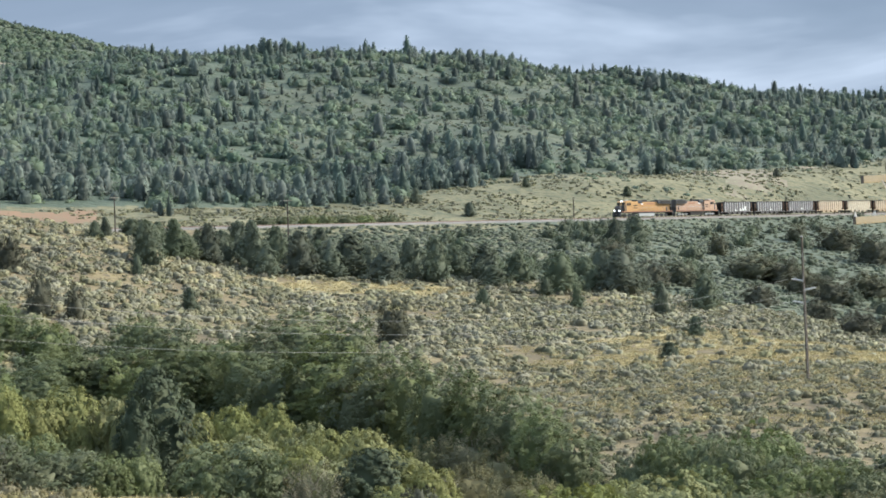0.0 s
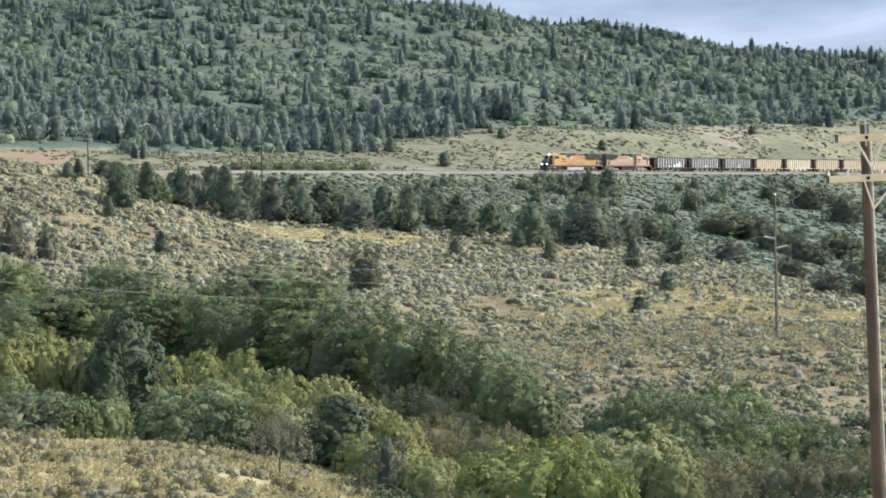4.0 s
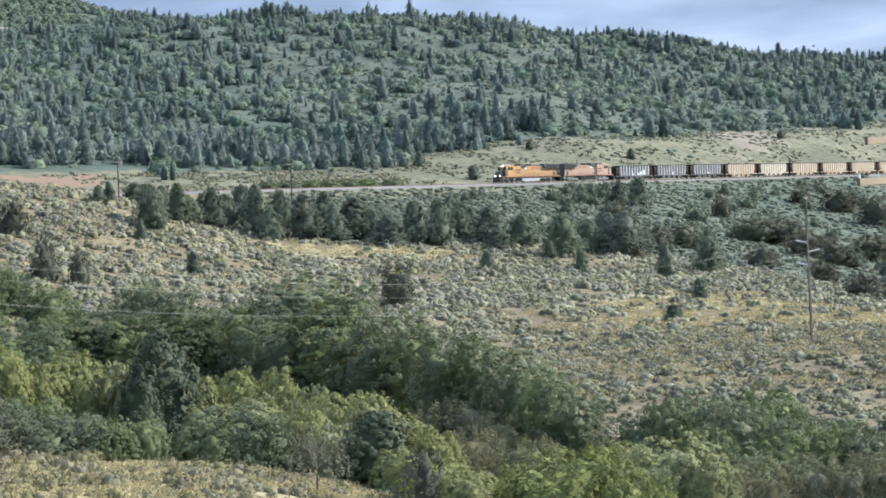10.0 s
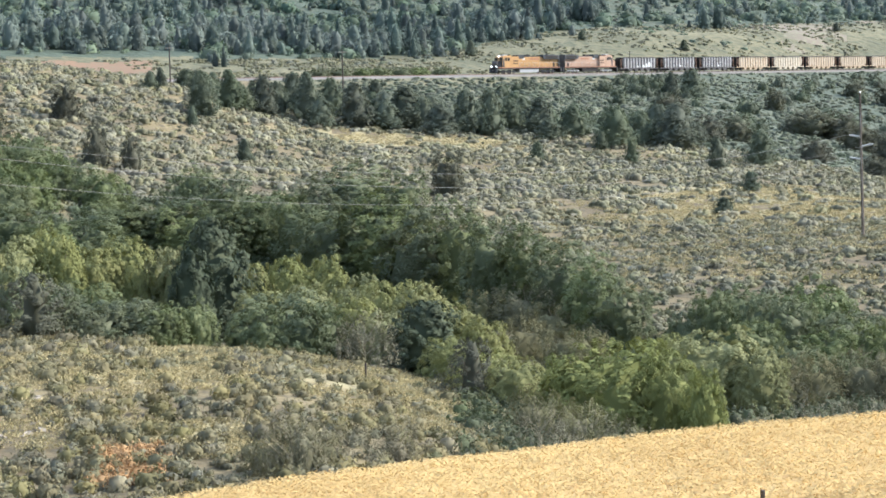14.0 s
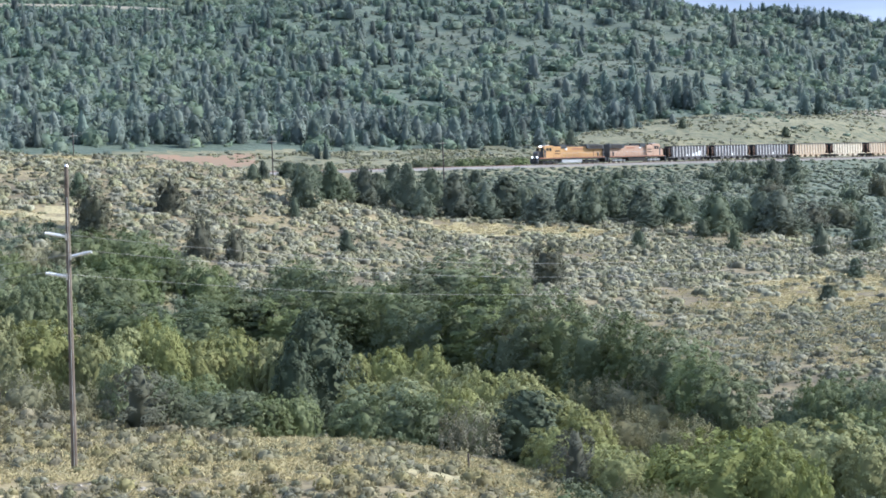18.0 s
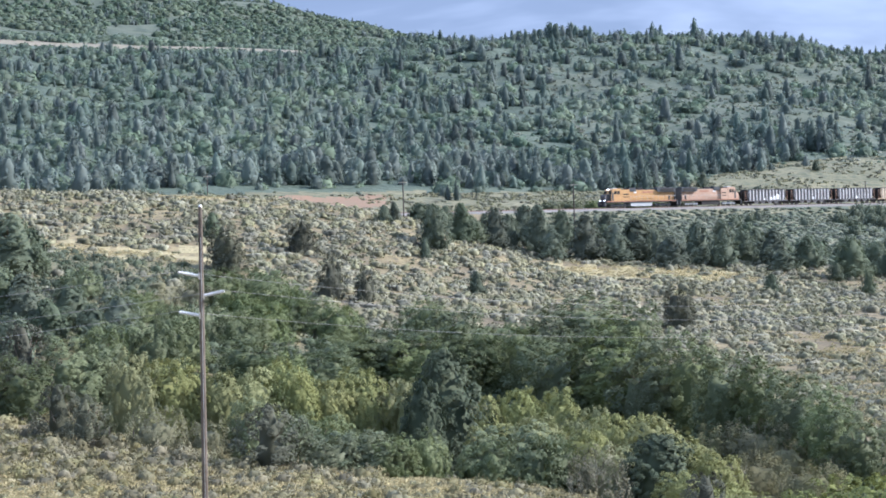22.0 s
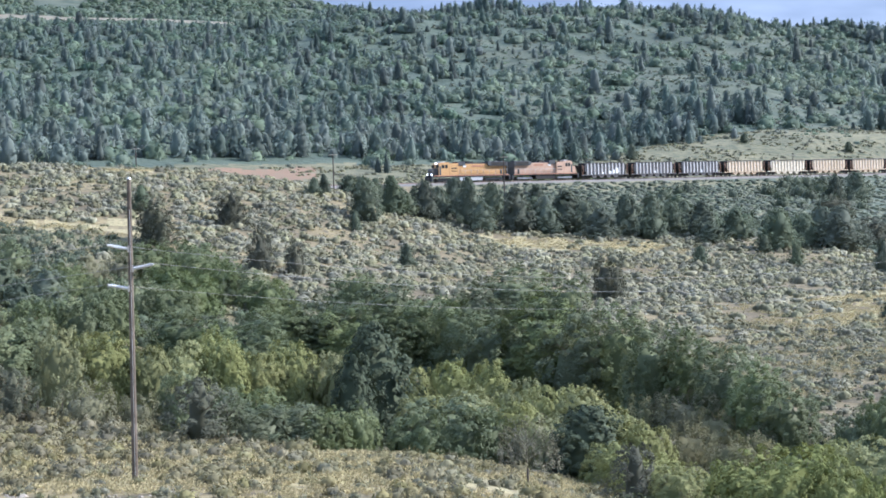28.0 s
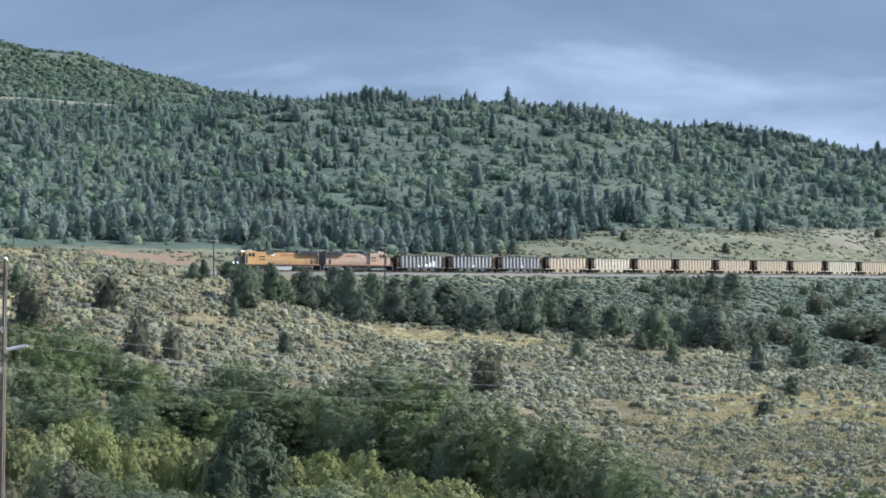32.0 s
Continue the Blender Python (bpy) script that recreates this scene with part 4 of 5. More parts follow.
def grow():
    rng = np.random.default_rng(11)
    near_sage = [leafy_crown(200 + k, 0.5, 0.6, 20, 5, 0.085, 0.34, 0.09, 0.75, 0.7, 0.6, 0.82, 8, 3) for k in range(6)]
    far_sage = [mound(210 + k, 0.68, 0.46, 3, 16, 0.1, 6, 2) if k % 2 else leafy_crown(210 + k, 0.64, 0.5, 13, 3, 0.12, 0.3, 0.12, 0.5, 0.75, 0.8, 0.86, 7, 2, 0.6) for k in range(8)]
    thin = lambda x, y, az, r: patch(x, y, 16, 4) < 0.22 + 0.3 * rng.random() and not (meadow(az + 2.5 * patch(x, y, 9, 3), r + 14 * patch(x, y, 9, 3)) and rng.random() < 0.85) and not (az > 7 and r < 232 and patch(x, y, 13, 9) < 0.1 and rng.random() < 0.3) and not (draw(az + 2 * patch(x, y, 8, 3), r + 16 * patch(x, y, 10, 6)) and rng.random() < 0.8)
    slope = spots_in(rng, 13000, -20, 20, 200, 338, thin)
    scatter("sagebrush", "grey-green sagebrush clumps on the dry slope", "sagebrush", M_SAGE, far_sage, slope, 0.65 + 1.4 * rng.uniform(0, 1, len(slope)) ** 1.7, rng, rng.uniform(0.8, 1.25, len(slope)))
    foot_sage = [leafy_crown(230 + k, 0.56, 0.56, 16, 4, 0.09, 0.3, 0.1, 0.55, 0.8, 0.5, 0.75, 7, 3) for k in range(6)]
    slope = spots_in(rng, 2600, -20, 20, lambda a: 184 - 48 * np.clip((a - 4) / 4, 0, 1), 202, lambda x, y, az, r: thin(x, y, az, r) and (r > 160 or rng.random() < 0.6))
    scatter("sagebrush", "grey-green sagebrush clumps at the foot of the slope", "sagebrush", M_SAGE, foot_sage, slope, 0.6 + 1.1 * rng.uniform(0, 1, len(slope)) ** 1.6, rng)
    bench = spots_in(rng, 2300, -20, 3.5, lambda a: np.where(a < -6, 62, 66), lambda a: np.where(a < -12.5, 150, 112), lambda x, y, az, r: not (-18 < az < -10.5 and 76 < r < 91 and patch(x, y, 4, 3) > 0.1) and math.hypot(az + 12.9, (r - 90) / 3) > 1.4 and thin(x, y, az, r) and (r < 90 + 8 * patch(x, y, 7, 2) or az < -12.5 or rng.random() < 0.4))
    scatter("sagebrush", "grey-green sagebrush clumps on the near bench", "sagebrush", M_SAGE_NEAR, near_sage, bench, 0.4 + 1.0 * rng.uniform(0, 1, len(bench)) ** 2, rng)
    flat = spots_in(rng, 900, -20, -7.5, 104, 150, lambda x, y, az, r: az < -13.5 or r < 122)
    scatter("sagebrush", "pale grey-green sagebrush clumps before the willow hedge", "sagebrush", M_SAGE_NEAR, near_sage, flat, 0.6 + 1.0 * rng.uniform(0, 1, len(flat)) ** 1.5, rng)
    tan = spots_in(rng, 3000, -20, 20, lambda a: 188 - 58 * np.clip((a - 4) / 4, 0, 1), 338, lambda x, y, az, r: not meadow(az, r))
    scatter("rabbitbrush", "tan and olive rabbitbrush among the sage", "shrub", M_SAGE_TAN, far_sage, tan, rng.uniform(0.5, 1.2, len(tan)), rng)
    tan = spots_in(rng, 650, -20, 3.5, 62, 112)
    scatter("rabbitbrush", "tan and olive rabbitbrush on the near bench", "shrub", M_SAGE_TAN, near_sage, tan, rng.uniform(0.4, 0.9, len(tan)), rng)
    red = spots_in(rng, 190, -9.5, -7.2, 70.5, 75.5)
    scatter("dry_weeds", "reddish-orange dry weeds at the edge of the bench", "weeds", M_REDWEED, near_sage, red, rng.uniform(0.4, 0.9, len(red)), rng)
    stone = [lump(rng, 0.5, 0.42, 6, 3, 0.35) for k in range(6)]
    p = spots_in(rng, 420, -18, -10.5, 76, 91, lambda x, y, az, r: patch(x, y, 4, 3) > -0.05)
    scatter("stones", "pale stones strewn over bare soil round the pole", "stones", M_STONE, stone, p, 0.12 + 0.45 * rng.uniform(0, 1, len(p)) ** 3, rng, smooth=False)
    # grass tufts
    tuft = []
    for k in range(4):
        c = np.stack([rng.normal(size=14) * 0.12, rng.normal(size=14) * 0.12, rng.uniform(0.08, 0.22, 14)], 1)
        tuft.append(cards(c, np.stack([rng.normal(size=14), rng.normal(size=14), 0 * c[:, 0]], 1), np.full(14, 0.075), rng, 0.3, 0.2))
    g = spots_in(rng, 14000, -20, 3.5, 60, 114, lambda x, y, az, r: patch(x, y, 9, 8) > (-0.5 if r > 88 else 0.16))
    scatter("dry_grass", "dry yellow grass tufts on the bench", "grass", M_GRASS, tuft, g, rng.uniform(0.7, 1.5, len(g)), rng)
    g = spots_in(rng, 5200, 4, 20, 150, 235, lambda x, y, az, r: patch(x, y, 8, 2) > -0.1)
    scatter("dry_grass", "dry tan grass tufts among the sage", "grass", M_GRASS, tuft, g, rng.uniform(1.0, 2.2, len(g)), rng)
    g = spots_in(rng, 6500, -20, 20, 185, 336, lambda x, y, az, r: patch(x, y, 20, 1) > 0.1)
    scatter("dry_grass", "dry yellow grass patches on the slope", "grass", M_GRASS, tuft, g, rng.uniform(1.4, 3.0, len(g)), rng, np.full(len(g), 0.6))
    g = spots_in(rng, 60000, -17, 17, 205, 340, lambda x, y, az, r: meadow(az + 2.5 * patch(x, y, 13, 2), r + 14 * patch(x, y, 11, 6)) and patch(x, y, 5, 3) > -0.35)
    scatter("dry_grass", "open patches of short golden grass on the slope", "grass", M_GRASS, tuft, g, rng.uniform(1.0, 2.2, len(g)), rng, np.full(len(g), 0.6))
    s = spots_in(rng, 2000, 5, 20, 128, 205, lambda x, y, az, r: r > 192 - 11 * max(0, az - 1))
    scatter("rabbitbrush", "dark olive low shrubs at the foot of the slope", "shrub", M_SAGE_TAN, far_sage, s, rng.uniform(0.35, 1.2, len(s)), rng)
    stalk = []
    for k in range(4):
        c = np.stack([rng.normal(size=9) * 0.12, rng.normal(size=9) * 0.12, rng.uniform(0.04, 0.2, 9)], 1)
        stalk.append(cards(c, np.stack([rng.normal(size=9), rng.normal(size=9), 2.6 + 0 * c[:, 0]], 1), np.full(9, 0.06), rng, 0.3, 0.15))
    g = spots_in(rng, 24000, -9, 20, 39, lambda a: np.where(a < 0, 57.5, 59.5), sink=0.0)
    scatter("wheat", "ripe golden wheat stubble in the near field", "grass", M_WHEAT, stalk, g, rng.uniform(0.8, 1.3, len(g)), rng)
    under = [leafy_crown(240 + k, 0.8, 0.9, 20, 5, 0.11, 0.45, 0.13, 0.7, 0.75, 0.6, 0.7, 7, 3) for k in range(5)]
    u = spots_in(rng, 1900, 1.5, 20, 66, lambda a: np.where(a > 6, 132, 120), lambda x, y, az, r: az < 9 or r > 98)
    scatter("undergrowth", "grey-green low undergrowth along the creek", "scrub", M_CREEK_LEAF, under, u, rng.uniform(0.4, 1.1, len(u)), rng)
    u = spots_in(rng, 1000, -15, 8, 138, 188, lambda x, y, az, r: r < 192 - 11 * max(0, az - 1) + 10 * patch(x, y, 9, 4) or (az > 7 and r < 150 + 8 * patch(x, y, 9, 4) and patch(x, y, 7, 2) > 0))
    scatter("undergrowth", "dark green undergrowth along the creek", "scrub", M_CREEK_LEAF, under, u, rng.uniform(0.6, 1.5, len(u)), rng)
    # dull scrub darkens the draw, where the slope would lie in shade
    u = spots_in(rng, 1500, -20, -6, 178, 268, lambda x, y, az, r: draw(az + 2 * patch(x, y, 8, 3), r + 16 * patch(x, y, 10, 6)) and patch(x, y, 12, 8) > -0.3)
    scatter("undergrowth", "dull olive scrub filling the draw, standing in for its shade", "scrub", M_RAVINE, under, u, 0.5 + 1.1 * rng.uniform(0, 1, len(u)) ** 1.6, rng)
    # terrace growth and the woods of the hills
    foot = forest_foot
    low = [mound(220 + k, 0.95, 0.8, 2, 16, 0.2, 6, 2) for k in range(7)]
    t = spots_in(rng, 10500, -20, 20, lambda a: track_range(np.clip(a, -20, 18)) + 10, foot, lambda x, y, az, r: not (-11 < az < -6.5 and track_range(az) + 30 < r < track_range(az) + 64 and rng.random() < 0.8) and patch(x, y, 22, 3) + 0.7 * patch(x, y, 8, 5) > -0.15)
    scatter("terrace_scrub", "low olive scrub and sage on the railway terrace", "scrub", M_SAGE_TAN, low, t, rng.uniform(0.25, 1.1, len(t)), rng, np.full(len(t), 0.7))
    t = spots_in(rng, 5200, -3, 20, 342, lambda a: track_range(np.clip(a, -20, 18)) - 10, lambda x, y, az, r: patch(x, y, 18, 3) > -0.35)
    scatter("slope_scrub", "grey-green scrub on the slope below the railway", "scrub", M_SCRUB, low, t, 0.4 + 0.9 * rng.uniform(0, 1, len(t)) ** 2, rng, rng.uniform(0.6, 0.95, len(t)))
    knob = [lump(rng, 1.0, 0.85, 6, 2, 0.3) for k in range(6)]
    t = spots_in(rng, 7000, -1, 20, 342, lambda a: track_range(np.clip(a, -20, 18)) - 10)
    scatter("slope_scrub", "olive low scrub on the slope below the railway", "scrub", M_SCRUB, knob, t, rng.uniform(0.4, 1.2, len(t)), rng, rng.uniform(0.3, 0.8, len(t)))
    big = [leafy_crown(260 + k, 2.2, 2.9, 40, 6, 0.26, 0.9, 0.35, 0.5, 0.75, 0.7, 0.75, 10, 4) for k in range(5)]
    t = spots_in(rng, 430, 3, 20, 350, lambda a: track_range(np.clip(a, -20, 18)) - 14, lambda x, y, az, r: patch(x, y, 24, 7) > 0.02)
    scatter("slope_scrub", "dark green thickets in the ravine below the railway", "scrub", M_RAVINE, big, t, rng.uniform(0.5, 1.25, len(t)), rng)
    fir = [cone_crown(300 + k, (2.3, 2.7, 2.5)[k % 3], 8.0, 32, 4, 0.44, 1.5, 0.6, 0.0, (0.66, 0.56, 0.48)[k % 3], 0.64, 7, 5) for k in range(3)]
    fir += [cone_crown(340 + k, (2.5, 2.9, 2.7)[k % 3], 6.4, 32, 4, 0.44, 1.4, 0.65, 0.0, (0.3, 0.42, 0.36)[k % 3], 0.66, 7, 5) for k in range(6)]
    fir += [leafy_crown(360 + k, 2.5, 5.4, 24, 4, 0.46, 1.2, 0.5, 0.45, 0.6, 0.75, 0.8, 8, 4, 0.55) for k in range(5)]

    cut = lambda az, r: -11.3 < az < -6 and r < track_range(az) + 80
    wood = lambda x, y, az, r: rng.random() < 0.9 - 0.72 * bare(x, y, az, r) and not (az < -7 and r > 1000) and not cut(az, r)
    ragged = lambda x, y, az, r: r > float(foot(az)) + 60 * patch(x, y, 30, 4) and (not cut(az, r) or r > track_range(az) + 60 and rng.random() < 0.35)
    f = spots_in(rng, 7600, -21, 21, lambda a: foot(a) - 25, 1290, lambda x, y, az, r: wood(x, y, az, r) and ragged(x, y, az, r), 0.3)
    scatter("far_conifer_woods", "dark blue-green conifer woods covering the hillside", "woods", M_FIR, fir, f, np.clip(0.7 + 0.5 * np.array([patch(x, y, 45, 12) for x, y, z in f]), 0.4, 1) * (0.55 + 1.15 * rng.uniform(0, 1, len(f)) ** 1.5), rng, rng.uniform(0.65, 1.15, len(f)))
    edge = spots_in(rng, 430, -21, 6.0, lambda a: foot(a) - 8, lambda a: foot(a) + 60, ragged, 0.3)
    scatter("far_conifer_woods", "dark conifers along the foot of the hill", "woods", M_FIR, fir, edge, rng.uniform(0.6, 1.5, len(edge)), rng)
    crest = spots_in(rng, 330, -7, 21, 975, 1040, None, 0.3)
    scatter("far_conifer_woods", "conifers standing along the skyline", "woods", M_FIR, fir, crest, rng.uniform(0.4, 1.0, len(crest)), rng)
    knob = [leafy_crown(280 + k, 1.0, 0.85, 7, 2, 0.3, 0.5, 0.2, 0.4, 0.8, 0.6, 0.8, 6, 2) for k in range(6)]
    h = spots_in(rng, 12000, -21, 21, lambda a: foot(a) - 20, 1100, lambda x, y, az, r: not (cut(az, r) and r < track_range(az) + 64) and bare(x, y, az, r) > -0.1 - 0.3 * rng.random())
    scatter("hill_sage", "grey-green sagebrush in the clearings of the hillside", "sagebrush", M_HILL_SAGE, knob, h, rng.uniform(0.4, 1.5, len(h)), rng)
    oak = [leafy_crown(320 + k, 2.4, 2.5, 14, 3, 0.5, 1.0, 0.5, 0.35, 0.8, 0.7, 0.85, 8, 3, 0.6) for k in range(6)]
    far_oak = [leafy_crown(330 + k, 2.4, 2.5, 9, 2, 0.7, 1.0, 0.5, 0.35, 0.8, 0.7, 0.9, 7, 3, 0.6) for k in range(6)]
    o = spots_in(rng, 10500, -21, 21, foot, 1230, lambda x, y, az, r: patch(x, y, 75, 9) + 0.5 * patch(x, y, 24, 3) > 0.55 * bare(x, y, az, r) - (0.5 if az < -9 else 0.2 if az < -1 else 0.28) + 0.12 * rng.random() and not (az < -8.7 and 1026 < r < 1132) and not cut(az, r), 0.2)
    scatter("oak_scrub", "olive-green oak scrub between the hillside conifers", "scrub", M_OAK, oak, o, 0.4 + 1.5 * rng.uniform(0, 1, len(o)) ** 1.6, rng)
    low_oak = spots_in(rng, 4200, -9, 16, 620, 1000, lambda x, y, az, r: bare(x, y, az, r) > 0.05 and patch(x, y, 20, 7) > -0.25, 0.2)
    scatter("oak_scrub", "low dark green scrub in bands across the sage clearing", "scrub", M_OAK, far_oak, low_oak, 0.25 + 0.4 * rng.uniform(0, 1, len(low_oak)) ** 1.5, rng, np.full(len(low_oak), 0.7))
    o = spots_in(rng, 5200, -23, -4, 1268, 1700, lambda x, y, az, r: patch(x, y, 60, 9) > -0.35, 0.2)
    scatter("oak_scrub", "pale green oak scrub on the farther hill", "scrub", M_BACK_OAK, far_oak, o, rng.uniform(0.8, 1.9, len(o)), rng)
    b = spots_in(rng, 500, -21, -6, 1290, 1680, lambda x, y, az, r: patch(x, y, 90, 5) > 0.05, 0.3)
    scatter("far_conifer_woods", "scattered conifers on the farther hill", "woods", M_FIR, fir, b, rng.uniform(0.5, 1.0, len(b)), rng)


grow()


# ---------------------------------------------------------------- shapes
def box(bm, x0, x1, y0, y1, z0, z1, bev=0.0):
    r = bmesh.ops.create_cube(bm, size=1.0, matrix=Matrix.LocRotScale(((x0 + x1) / 2, (y0 + y1) / 2, (z0 + z1) / 2), None, (x1 - x0, y1 - y0, z1 - z0)))
    if bev:
        e = list({e for v in r["verts"] for e in v.link_edges})
        bmesh.ops.bevel(bm, geom=e, offset=bev, segments=2, affect="EDGES")
    return bm


def boxes(*items, bev=0.0):
    bm = bmesh.new()
    for i in items:
        box(bm, *i, bev=bev)
    return bm


def rod(a, b, ra, rb=None, sides=10):
    """A tapered round bar from a to b."""
    bm = bmesh.new()
    a, b = Vector(a), Vector(b)
    d = b - a
    m = Matrix.Translation((a + b) / 2) @ d.to_track_quat("Z", "Y").to_matrix().to_4x4()
    bmesh.ops.create_cone(bm, cap_ends=True, segments=sides, radius1=ra, radius2=ra if rb is None else rb, depth=d.length, matrix=m)
    return bm


def prism(points, y0, y1):
    """A plate or body with the outline points (x, z), from y0 to y1."""
    bm = bmesh.new()
    a = [bm.verts.new((x, y0, z)) for x, z in points]
    b = [bm.verts.new((x, y1, z)) for x, z in points]
    n = len(points)
    bm.faces.new(a)
    bm.faces.new(b[::-1])
    for k in range(n):
        bm.faces.new((a[(k + 1) % n], a[k], b[k], b[(k + 1) % n]))
    bmesh.ops.recalc_face_normals(bm, faces=bm.faces)
    return bm


# ---------------------------------------------------------------- power lines
def line_pole(name, az, r, top_el, lean, arms, label):
    """A tall pole with three horizontal post insulators; returns the wires' ends."""
    foot = at(az, r, 0.3)
    top = EYE[2] + r * math.tan(radians(top_el))
    h = top - foot.z
    root = new(name)
    tagged(root, label, "utility pole", "transmission poles")
    root.matrix_basis = Matrix.Translation(foot) @ Matrix.Rotation(radians(-az), 4, "Z") @ Matrix.Rotation(radians(lean), 4, "Y")
    part("pole", rod((0, 0, 0), (0, 0, h), 0.155, 0.10, 14), M_POLE, root)
    part("cap", rod((0, 0, h - 0.02), (0, 0, h + 0.08), 0.11, 0.05, 14), M_STEEL, root)
    ends = []
    for down, side in arms:
        z = h - down
        bm = rod((side * 0.10, 0, z), (side * 1.08, -0.25, z + 0.2), 0.07, 0.06, 10)
        arm = part("insulator", bm, M_INSUL, root, "pale grey post insulator")
        part("bracket", boxes((side * 0.08 - 0.06, side * 0.08 + 0.06, -0.1, 0.1, z - 0.16, z + 0.16)), M_STEEL, arm)
        for k in range(5):
            t = 0.3 + 0.13 * k
            c = Vector((side * (0.10 + 0.98 * t), -0.25 * t, z + 0.2 * t))
            part("shed", rod(c - Vector((side * 0.02, 0, 0)), c + Vector((side * 0.02, 0, 0)), 0.105, 0.105, 10), M_INSUL, arm)
        ends.append(root.matrix_basis @ Vector((side * 1.1, -0.26, z + 0.24)))
    part("ground_wire", rod((0.0, -0.2, 0.2), (0.0, -0.14, h * 0.9), 0.012, 0.012, 5), M_STEEL, root)
    return ends


def wire(a, b, sag, radius=0.0085):
    cu = bpy.data.curves.new("wire", "CURVE")
    cu.dimensions, cu.bevel_depth, cu.bevel_resolution = "3D", radius, 1
    sp = cu.splines.new("POLY")
    sp.points.add(24)
    for k in range(25):
        t = k / 24
        p = a.lerp(b, t)
        sp.points[k].co = (p.x, p.y, p.z - 4 * sag * t * (1 - t), 1)
    cu.materials.append(M_WIRE)
    ob = new("power_wire", cu)
    tagged(ob, "thin sagging aluminium power wire between poles", "wire", "power wires")


def build_lines():
    left = line_pole("utility_pole", -12.86, 93, 1.16, 0.8, ((3.35, -1), (4.3, 1), (5.25, -1)), "tall brown wooden pole with three pale post insulators")
    right = line_pole("utility_pole", 13.62, 183, -0.12, -0.8, ((4.1, -1), (5.0, 1), (6.2, -1)), "slim wooden pole on the sagebrush slope with three insulators")
    off = [Vector((-128, 30, 12.5 - 1.0 * k)) for k in range(3)]
    for a, b, o in zip(left, right, off):
        wire(a, b, 2.6)
        wire(a, o, 1.6)
    for az, r, h, el in ((-1.62, 400, 7.6, 1.55), (-6.7, 415, 8.2, 1.78), (-12.5, 430, 8.0, 2.12), (6.9, 552, 6.0, 1.28)):
        foot = at(az, r, 0.3)
        top = EYE[2] + r * math.tan(radians(el))
        root = new("utility_pole")
        tagged(root, "small weathered wooden pole beside the railway", "utility pole", "trackside poles")
        root.matrix_basis = Matrix.Translation(foot) @ Matrix.Rotation(radians(-az), 4, "Z")
        part("pole", rod((0, 0, 0), (0, 0, top - foot.z), 0.17, 0.12, 10), M_POLE_GREY, root)
        part("crossarm", boxes((-0.9, 0.9, -0.2, -0.08, top - foot.z - 0.7, top - foot.z - 0.55)), M_ARM, root)


build_lines()


def near_pole():
    """The near pole with two crossarms."""
    az, r = 16.64, 46.0
    foot = at(az, r, 0.4)
    top = EYE[2] + r * math.tan(radians(1.89))
    h = top - foot.z
    root = new("utility_pole")
    tagged(root, "near weathered wooden pole with two bleached wooden crossarms", "utility pole")
    root.matrix_basis = Matrix.Translation(foot) @ Matrix.Rotation(radians(-az), 4, "Z") @ Matrix.Rotation(radians(-2.0), 4, "Y")
    part("pole", rod((0, 0, 0), (0, 0, h), 0.16, 0.108, 16), M_POLE_GREY, root)
    part("top_pin", rod((0.02, -0.10, h - 0.5), (0.02, -0.10, h + 0.14), 0.02, 0.02, 8), M_STEEL, root, "thin steel pin on the pole top")
    part("conduit", rod((0.19, -0.12, 0.2), (0.13, -0.12, h - 0.2), 0.014, 0.014, 8), M_BRACE, root, "grey steel ground conduit")
    for z, x0, x1, brace in ((h - 0.30, -0.65, 0.95, (-0.2, 0.42)), (h - 1.24, -0.89, 1.5, (-0.05, 0.68))):
        arm = part("crossarm", boxes((x0, x1, -0.30, -0.17, z - 0.085, z + 0.085), bev=0.012), M_ARM, root, "bleached wooden crossarm")
        part("end_plate", boxes((x0 - 0.03, x0 + 0.04, -0.31, -0.16, z - 0.09, z + 0.09)), M_LOCO_GREY, arm)
        part("bolt", rod((0.04, -0.33, z), (0.04, -0.28, z), 0.045, 0.045, 8), M_BLACK, arm)
        for x in brace:
            part("brace", rod((x, -0.32, z - 0.06), (0.14, -0.2, z - 0.72), 0.024, 0.024, 6), M_BRACE, root, "pale steel diagonal brace")
    for x, z in ((-0.86, h - 1.16), (-0.42, h - 1.16), (0.34, h - 1.16), (0.62, h - 1.16), (0.86, h - 1.16), (1.1, h - 1.16), (0.62, h - 0.25), (0.78, h - 0.25), (0.92, h - 0.25)):
        ins = part("insulator", rod((x, -0.235, z), (x, -0.235, z + 0.1), 0.04, 0.025, 10), M_INSUL, root, "white glazed pin insulator")
        part("pin", rod((x, -0.235, z + 0.1), (x, -0.235, z + 0.13), 0.015, 0.015, 6), M_STEEL, ins)
    # fittings at the arm's end
    part("cutout", rod((0.66, -0.26, h - 0.12), (0.78, -0.26, h - 0.06), 0.03, 0.03, 8), M_INSUL, root, "white porcelain fuse cutout")


near_pole()


def fence():
    for az, r in ((10.6, 41.0), (-15.6, 124), (-14.9, 124), (-15.3, 130), (-1.2, 100)):
        root = new("fence_post")
        tagged(root, "short weathered wooden fence post in dry grass", "post", "fence posts")
        root.matrix_basis = Matrix.Translation(at(az, r, 0.25))
        part("post", rod((0, 0, 0), (0.02, 0, 1.25), 0.06, 0.05, 8), M_POLE_GREY, root)


fence()


# ---------------------------------------------------------------- railway
GRADE = 0.001


def rail_level(s):
    return EYE[2] + RAIL_Z + GRADE * s


